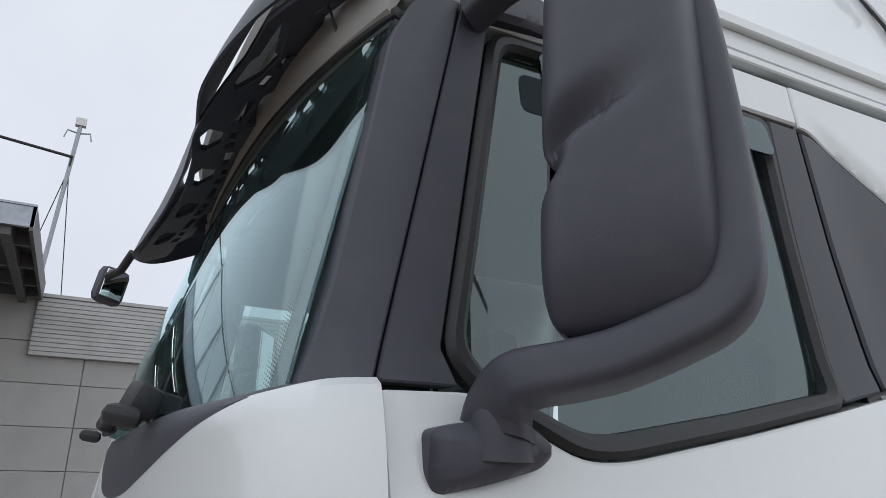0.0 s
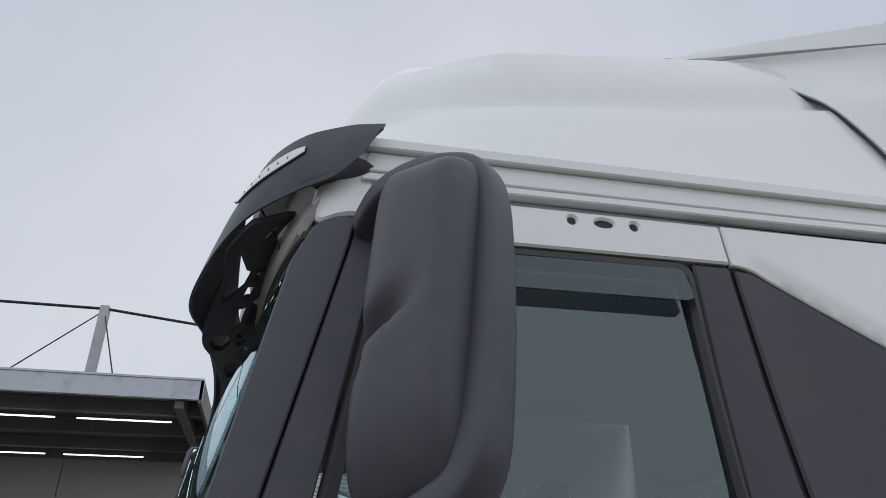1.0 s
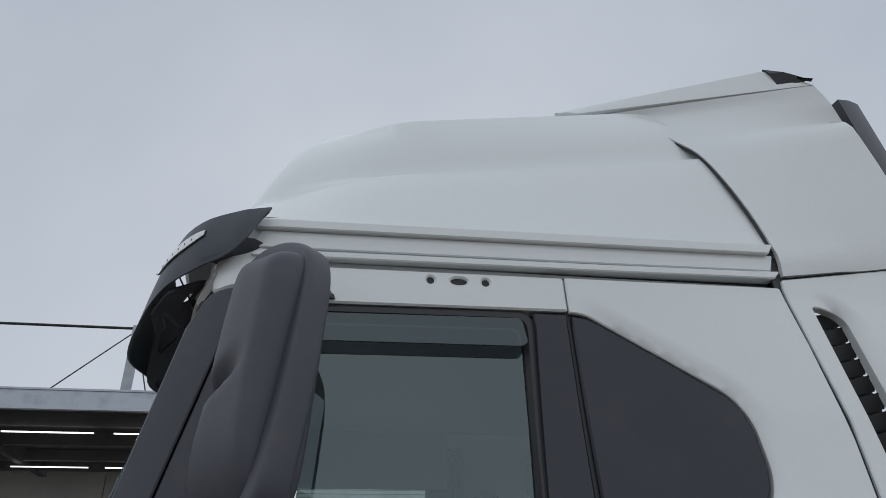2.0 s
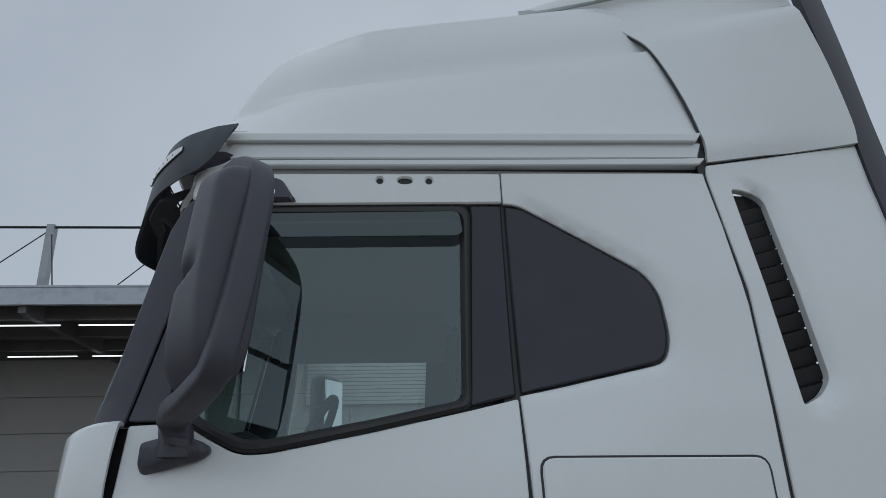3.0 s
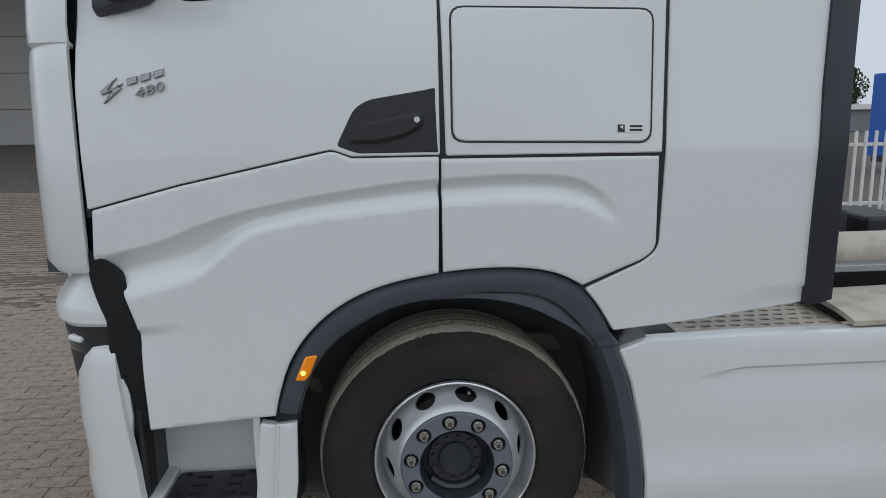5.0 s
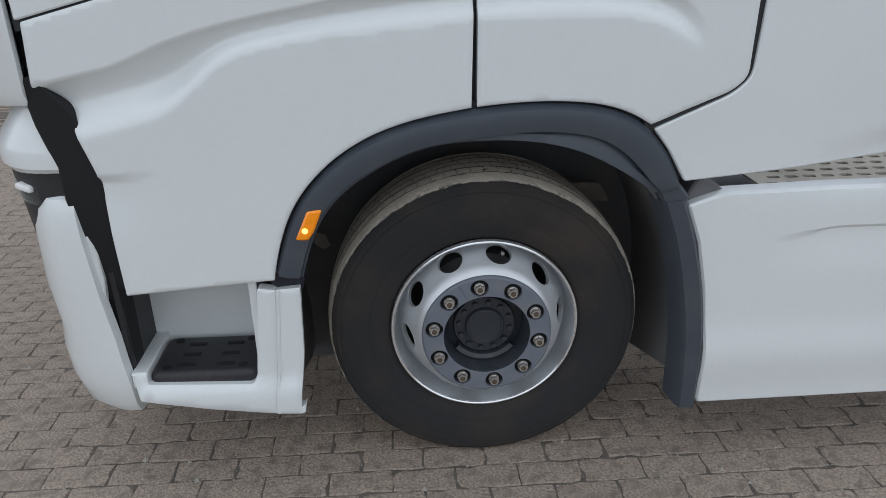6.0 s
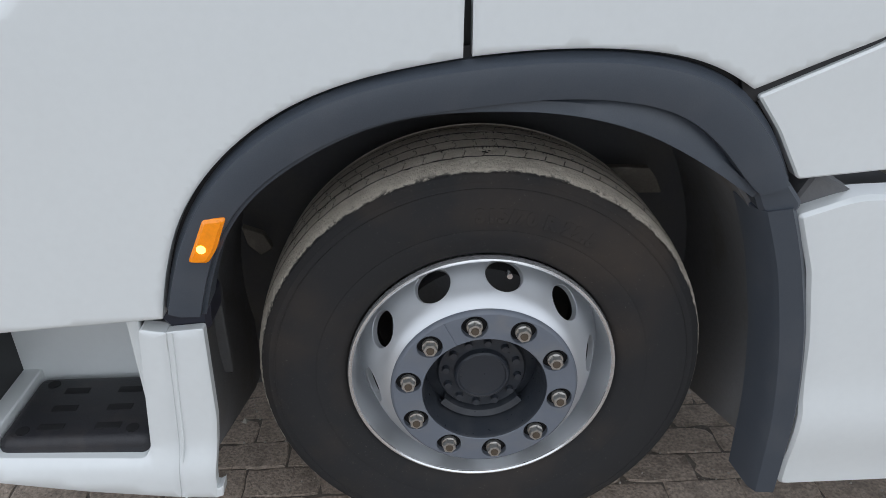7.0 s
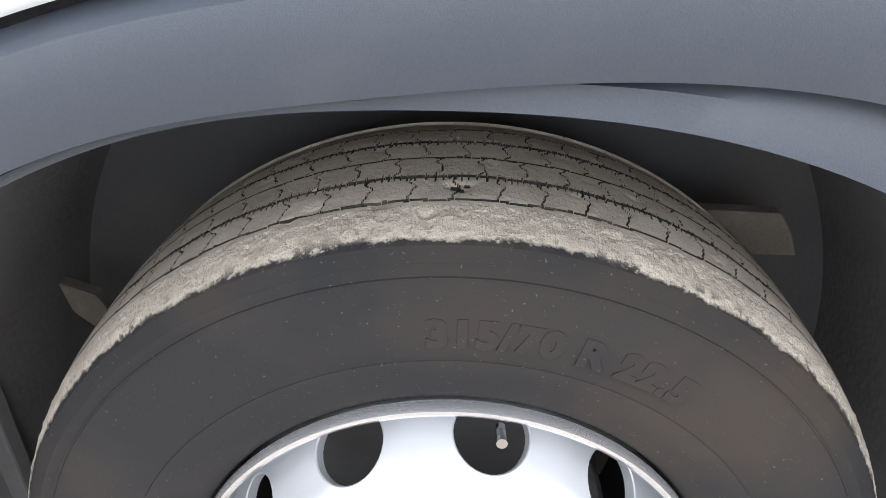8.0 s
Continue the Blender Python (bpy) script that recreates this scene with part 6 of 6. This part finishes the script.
sheet("far_rear_pillar", [(-0.2, 2.95), (-0.02, 2.95), (-0.02, 2.2), (-0.24, 2.2)], lambda x, z: skin(x, z) + 0.006, PANEL_DARK, truck, "dark far door pillar", depth=0.04, far=True)
sheet("far_door_lining", [(-1.15, 1.3), (-0.03, 1.3), (-0.05, 2.22), (-0.763, 2.085), (-1.008, 2.17), (-1.16, 2.165)], lambda x, z: skin(x, z) + 0.055, DASH, truck, "dark lining of the far door", depth=0.01, far=True)
fw = sheet("far_window", window_in, lambda x, z: skin(x, z) + 0.02, GLASS, truck, "tinted far window", depth=0.005, edge=0.001, step=0.2, far=True)
fw.visible_shadow = False

# cab interior
box("cab_floor", (-1.35, 0.1, 1.25), (0.68, 2.3, 1.3), DASH, truck, "dark cab floor")
box("cab_rear_lining", (0.62, 0.25, 1.3), (0.66, 2.15, 3.05), LINING, truck, "grey rear lining")
box("cab_ceiling", (-1.0, 0.25, 3.03), (0.66, 2.16, 3.06), LINING, truck, "grey cab ceiling")
sheet("quarter_lining", [(-0.03, 1.3), (0.66, 1.3), (0.635, 3), (-0.046, 2.991)], lambda x, z: skin(x, z) + 0.07, LINING, truck, "grey side lining", depth=0.02)
grid = [[plan(u, -1.12, 0.25, 0.2)[:2] + (z,) for z in (1.5, 1.9, 2.12)] + [(-0.85, plan(u, -1.12, 0.25, 0.2)[1], 2.16), (-0.72, plan(u, -1.12, 0.25, 0.2)[1], 2.08), (-0.75, plan(u, -1.12, 0.25, 0.2)[1], 1.6)] for u in np.linspace(0.06, 0.94, 21)]
shell("dashboard", grid, DASH, truck, "dark grey dashboard", thick=0.02)
for y0 in (0.62, 1.75):
    seat = thing("cab_seat", "", "")
    seat.parent = truck
    tagged(seat, "dark cloth cab seat with headrest")
    part("seat_cushion", box_bm((0.5, 0.5, 0.16), 0.06, pose(-0.42, y0, 1.78, 0, -6, 0), 3), SEAT, seat)
    part("backrest", box_bm((0.16, 0.48, 0.62), 0.06, pose(-0.10, y0, 2.12, 0, 12, 0), 3), SEAT, seat)
    part("headrest", box_bm((0.12, 0.28, 0.2), 0.05, pose(-0.01, y0, 2.55, 0, 10, 0), 3), SEAT, seat)
    box("seat_base", (-0.6, y0 - 0.2, 1.3), (-0.2, y0 + 0.2, 1.7), DASH, seat, bevel=0.02)
sw = [(-0.72 + 0.21 * math.sin(a) * 0.45, 0.62 + 0.225 * math.cos(a), 2.12 + 0.225 * math.sin(a) * 0.9) for a in np.linspace(0, 2 * math.pi, 33)]
tube("steering_wheel", sw, 0.016, BLACK, truck, "black steering wheel")
tube("steering_column", [(-0.72, 0.62, 2.12), (-0.95, 0.62, 1.95)], 0.05, BLACK, truck, "black steering column")
box("cab_under_skin", (-1.1, 0.1, 1.2), (0.66, 2.3, 1.25), BLACK, truck, "dark cab underside", bevel=0)
box("far_sun_blind", (-1.06, 2.14, 2.735), (-0.1, 2.15, 3.03), LINING, truck, "grey blind over the far window")
far_wing = thing("far_wing_mirror", "", "")
far_wing.parent = truck
tagged(far_wing, "dark far wing mirror with bright glass")
part("mirror_cover", box_bm((0.12, 0.22, 0.62), 0.05, pose(-0.83, 2.53, 2.42, 0, 0, -30), 3), MIRROR_PLASTIC, far_wing)
part("mirror_glass", box_bm((0.01, 0.18, 0.54), 0.004, pose(-0.775, 2.492, 2.42, 0, 0, -30)), MIRROR, far_wing)
tube("mirror_arm", [(-0.95, 2.35, 2.15), (-0.95, 2.42, 2.2), (-0.9, 2.5, 2.27)], 0.03, PLASTIC, far_wing)
DUSTY = material("dusty_bracket", (0.17, 0.15, 0.125), 0.8, stain=0.6, stain_scale=20, stain_color=(0.3, 0.27, 0.22), grain=0.4, bump=0.3)
sheet("arch_bracket", [(0.316, 0.867), (0.425, 0.862), (0.45, 0.83, 0.01), (0.472, 0.787), (0.41, 0.788)], lambda x, z: 0.45 - 0.3 * (z - 0.8), DUSTY, truck, "dusty bracket plate behind the tyre", depth=0.02, edge=0.002, r=0.004)
sheet("arch_bracket", [(-0.57, 0.72), (-0.52, 0.70), (-0.50, 0.66), (-0.53, 0.64), (-0.56, 0.67)], lambda x, z: 0.45, DUSTY, truck, "dusty bracket ahead of the tyre", depth=0.02, edge=0.002, r=0.004)

# ---- building with canopy beyond the truck ----
WALL_Y = 17.0
hall = thing("warehouse_wall", "grey concrete panel warehouse wall with corrugated top", "building", kind="structure")
box("wall_core", (-40, WALL_Y + 0.06, -0.5), (3.4, WALL_Y + 0.4, 5.72), PANEL_WALL, hall, bevel=0)
panel_me = None
for r_ in range(5):
    for c in range(7):
        lo, hi = (-28.5 + 4.5 * c + 0.01, WALL_Y, 1.09 + 0.905 * r_), (-28.5 + 4.5 * c + 4.49, WALL_Y + 0.06, 1.09 + 0.905 * (r_ + 1) - 0.015)
        if panel_me is None:
            ob = part("wall_panel", box_bm((4.48, 0.06, 0.89), 0.008), PANEL_WALL, hall, smooth=False)
            panel_me = ob.data
        else:
            ob = put("wall_panel", panel_me, hall)
        ob.location = [(a + b) / 2 for a, b in zip(lo, hi)]
box("plinth", (-28.5, WALL_Y - 0.03, 0.7), (3, WALL_Y + 0.06, 1.075), FAR_GREY, hall, bevel=0.01)
canopy = thing("canopy", "flat steel canopy with light tubes along the wall", "canopy", kind="structure")
CX1, CY0 = -2.55, 11.5
box("canopy_fascia", (-32, CY0, 5.66), (CX1, CY0 + 0.08, 6.02), FASCIA, canopy, "ribbed grey fascia")
box("fascia_lip", (-32, CY0 - 0.02, 6.0), (CX1, CY0 + 0.10, 6.04), FASCIA, canopy)
box("canopy_end", (CX1 - 0.06, CY0, 5.60), (CX1, WALL_Y, 6.02), CANOPY_STEEL, canopy)
box("canopy_roof", (-32, CY0 + 0.08, 5.85), (CX1 - 0.06, WALL_Y, 5.95), CANOPY_STEEL, canopy)
for k in range(7):
    box("canopy_beam", (-30 + 4.5 * k, CY0 + 0.1, 5.52), (-29.85 + 4.5 * k, WALL_Y, 5.85), CANOPY_STEEL, canopy)
for y in (12.35, 13.9, 15.4, 16.5):
    box("purlin", (-32, y, 5.58), (CX1 - 0.08, y + 0.1, 5.82), CANOPY_STEEL, canopy)
for k in range(11):
    for y, z in ((12.3, 5.44), (15.35, 5.42)):
        x0 = -3.1 - 1.95 * k - (0.9 if y > 14 else 0)
        box("light_tube", (x0 - 1.6, y, z), (x0, y + 0.04, z + 0.025), TUBE, canopy, "white light tube", bevel=0.01)
for x in (-4.72, -7.6, -10.1, -12.6, -15.1):
    box("canopy_mast", (x - 0.07, 12.45, 5.95), (x + 0.09, 12.63, 7.68), GREY_STEEL, canopy, "grey steel mast")
    for dx in (-1.15, 0.62):
        tube("stay_wire", [(x, 12.54, 7.6), (x + dx, 11.7, 6.0)], 0.014, BLACK, canopy, sides=6)
tube("top_cable", [(-32, 12.54, 7.64), (-4.72, 12.54, 7.64), (-2.3, 13.0, 7.55), (-2.55, 17.2, 9.0)], 0.028, BLACK, canopy, sides=6)
# corrugated band on the wall beside the canopy
grid = []
for k in range(13):
    z = 4.40 + 0.099 * k
    for dz, d in ((0.0, 0.0), (0.008, 0.05), (0.062, 0.05), (0.09, 0.0)):
        grid.append([(-2.62, WALL_Y - 0.06 - d, z + dz), (3.4, WALL_Y - 0.06 - d, z + dz)])
ob = shell("cladding", grid, CLADDING, hall, "grey corrugated cladding", thick=0.02)
box("gutter", (-2.7, WALL_Y - 0.15, 5.68), (3.45, WALL_Y + 0.05, 5.76), CLADDING, hall)
antenna = thing("antenna_pole", "thin grey pole with small antenna and guy wires", "antenna", at=(-2.7, 17.2, 6.3))
tube("pole", [(-0.04, 0, -0.7), (0.22, 0, 3.8)], 0.05, GREY_STEEL, antenna, sides=8)
box("sensor", (0.10, -0.08, 3.75), (0.34, 0.08, 3.95), FENCE_WHITE, antenna)
for s in (-1, 1):
    tube("hook", [(0.21, 0, 3.55), (0.21 + 0.25 * s, 0, 3.6), (0.21 + 0.3 * s, 0, 3.4)], 0.02, GREY_STEEL, antenna, sides=6)
    tube("guy_wire", [(0.15, 0, 2.6), (0.5 * s, 0, -0.6)], 0.012, BLACK, antenna, sides=5)

# ---- fence and distance behind the truck ----
fence = thing("picket_fence", "white metal picket fence", "fence")
for k in range(40):
    x = 4.6 + 0.16 * k
    if k % 12 == 6:
        box("post", (x - 0.06, 7.95, ground_z(x, 8)), (x + 0.06, 8.07, 1.42), FENCE_WHITE, fence)
    else:
        box("picket", (x - 0.02, 7.99, 0.12), (x + 0.02, 8.02, 1.38), FENCE_WHITE, fence, bevel=0)
for z in (0.25, 1.15):
    box("rail", (4.5, 8.02, z), (11, 8.05, z + 0.05), FENCE_WHITE, fence)
tarp = thing("tarp_trailer", "blue curtain-sided trailer parked behind the fence", "trailer", at=(13, 14, 0))
box("trailer_body", (0, 0, 0.4), (9, 2.5, 2.6), BLUE, tarp, bevel=0.03)
box("trailer_frame", (0, 0.2, 0.25), (9, 2.3, 0.4), BLACK, tarp)
far_hall = thing("far_hall", "low grey hall with a white roof edge beyond the fence", "building", at=(14, 45, 0))
box("hall_body", (0, 0, 0), (60, 12, 1.5), FAR_GREY, far_hall, bevel=0.05)
box("hall_roof_edge", (-0.3, -0.3, 1.5), (60.3, 12.3, 1.85), FENCE_WHITE, far_hall)


def tree(x, y, h, seed):
    rnd = random.Random(seed)
    t = thing("tree", "leafy green tree far behind the yard", "tree", "far trees", at=(x, y, 0))
    tube("trunk", [(0, 0, 0), (0.1, 0, h * 0.4), (0, 0.1, h * 0.75)], 0.2, BARK, t, taper=[0.25, 0.18, 0.08])
    verts, faces = [], []
    for k in range(1100):
        a, r_, zz = rnd.uniform(0, 6.28), rnd.random() ** 0.5, rnd.uniform(0.3, 1)
        rad = h * 0.34 * math.sin(math.pi * (0.12 + 0.8 * (zz - 0.3) / 0.7)) * (0.7 + 0.3 * math.sin(a * 3 + seed))
        c = Vector((math.cos(a) * r_ * rad, math.sin(a) * r_ * rad, zz * h))
        s = rnd.uniform(0.06, 0.15)
        q = Euler((rnd.uniform(0, 6), rnd.uniform(0, 6), rnd.uniform(0, 6))).to_matrix()
        i = len(verts)
        verts += [c + q @ Vector(v) * s for v in ((-1, -0.6, 0), (1, -0.6, 0.2), (1, 0.6, 0), (-1, 0.6, 0.2))]
        faces.append((i, i + 1, i + 2, i + 3))
    put("crown", mesh_of("crown", verts, faces, LEAF, smooth=False), t)


for k in range(9):
    tree(22 + 5 * k, 62 + 3 * (k % 3), 4.0 + 0.5 * (k * 7 % 4), k)

# floodlight mast behind the camera, mirrored in the window
flood = thing("floodlight_mast", "tall floodlight mast in the yard", "street lamp", at=(14, -32, 0))
tube("mast_pole", [(0, 0, 0), (0, 0, 16)], 0.2, GREY_STEEL, flood, taper=[0.3, 0.14])
for k in range(8):
    a = math.pi * k / 4
    part("lamp_head", box_bm((0.6, 0.4, 0.35), 0.05, pose(1.0 * math.cos(a), 1.0 * math.sin(a), 16, 0, 0, math.degrees(a))), CANOPY_STEEL, flood, smooth=False)
tube("lamp_ring", [(math.cos(a), math.sin(a), 15.8) for a in np.linspace(0, 2 * math.pi, 17)], 0.06, GREY_STEEL, flood)

# ---- pavers ----
pavers = tagged(new("pavers"), "grey-brown concrete block paving with dusty joints", "paving", kind="structure")
rnd = random.Random(5)
PW, PD = 0.21, 0.105


RING = [(-1, -1), (-0.6, -1), (-0.2, -1), (0.2, -1), (0.6, -1), (1, -1), (1, -0.3), (1, 0.3), (1, 1), (0.6, 1), (0.2, 1), (-0.2, 1), (-0.6, 1), (-1, 1), (-1, 0.3), (-1, -0.3)]


def paver_verts(x, y, z, tilt):
    """A block with worn corners and wavy sides; its top is a little dished at the rim."""
    w, d, b = PW / 2, PD / 2, 0.0024
    v, rim = [], []
    for sx, sy in RING:
        corner = 0.90 if abs(sx) == 1 and abs(sy) == 1 else 1.0
        chip = rnd.uniform(0.003, 0.009) if rnd.random() < 0.12 else 0.0
        rim.append((sx * (w - chip - rnd.uniform(-0.0015, 0.004)) - (1 - corner) * sx * 0.03, sy * (d - chip - rnd.uniform(-0.0015, 0.004)) - (1 - corner) * sy * 0.02))
    v += [(x + px, y + py, z - 0.02) for px, py in rim]
    v += [(x + px, y + py, z - b) for px, py in rim]
    v += [(x + px - math.copysign(rnd.uniform(0.002, 0.007), px), y + py - math.copysign(rnd.uniform(0.002, 0.006), py), z + px / w * tilt[0] + py / d * tilt[1] + rnd.uniform(-0.0007, 0.0007)) for px, py in rim]
    return v


QUADS = [(k + q, (k + 1) % 16 + q, (k + 1) % 16 + 16 + q, k + 16 + q) for q in (0, 16) for k in range(16)] + [tuple(range(32, 48))]
unit = []
for k in range(6):
    unit.append(mesh_of("paver", paver_verts(0, 0, 0, (rnd.uniform(-0.001, 0.001), rnd.uniform(-0.001, 0.001))), QUADS, PAVER, smooth=False))
verts, faces, single = [], [], 0
for j in range(-38, 100):
    y = j * PD
    for i in range(-40, 30):
        x = (i + (0.5 if j % 2 else 0)) * PW
        z = ground_z(x, y) + rnd.uniform(-0.002, 0.002)
        if -2.4 < x < 0.9 and -0.85 < y < 0.0 and single < 150 or -2.6 < x < -1.5 and 0.0 <= y < 2.6 and single < 290:
            ob = put("paver", unit[rnd.randrange(6)], pavers)
            ob.location = (x, y, z)
            single += 1
        else:
            k = len(verts)
            verts += paver_verts(x, y, z, (rnd.uniform(-0.001, 0.001), rnd.uniform(-0.001, 0.001)))
            faces += [tuple(k + q for q in f) for f in QUADS]
tagged(put("paver_field", mesh_of("paver_field", verts, faces, PAVER, smooth=False), pavers), kind="stuff")

# grit lying in the joints
GRIT = material("pale_grit", (0.42, 0.39, 0.34), 0.9, grain=0.4, vary=0.4)
verts, faces = [], []
for k in range(8200):
    x, y = rnd.uniform(-3.2, 1.2), rnd.uniform(-0.9, 3.0)
    if rnd.random() < 0.6:
        y = round(y / PD) * PD + PD / 2 + rnd.gauss(0, 0.006)
    s = rnd.choice((0.0015, 0.002, 0.002, 0.003, 0.0045)) if k < 8040 else rnd.uniform(0.006, 0.014)
    z = ground_z(x, y)
    i = len(verts)
    a = rnd.uniform(0, 6.28)
    for q in range(4):
        verts.append((x + s * math.cos(a + 1.57 * q) * rnd.uniform(0.6, 1.4), y + s * math.sin(a + 1.57 * q) * rnd.uniform(0.6, 1.4), z - 0.001))
    verts.append((x, y, z + s * rnd.uniform(0.7, 1.3)))
    faces += [(i + q, i + (q + 1) % 4, i + 4) for q in range(4)] + [(i + 3, i + 2, i + 1, i)]
tagged(put("grit", mesh_of("grit", verts, faces, GRIT, smooth=False), pavers), kind="stuff")
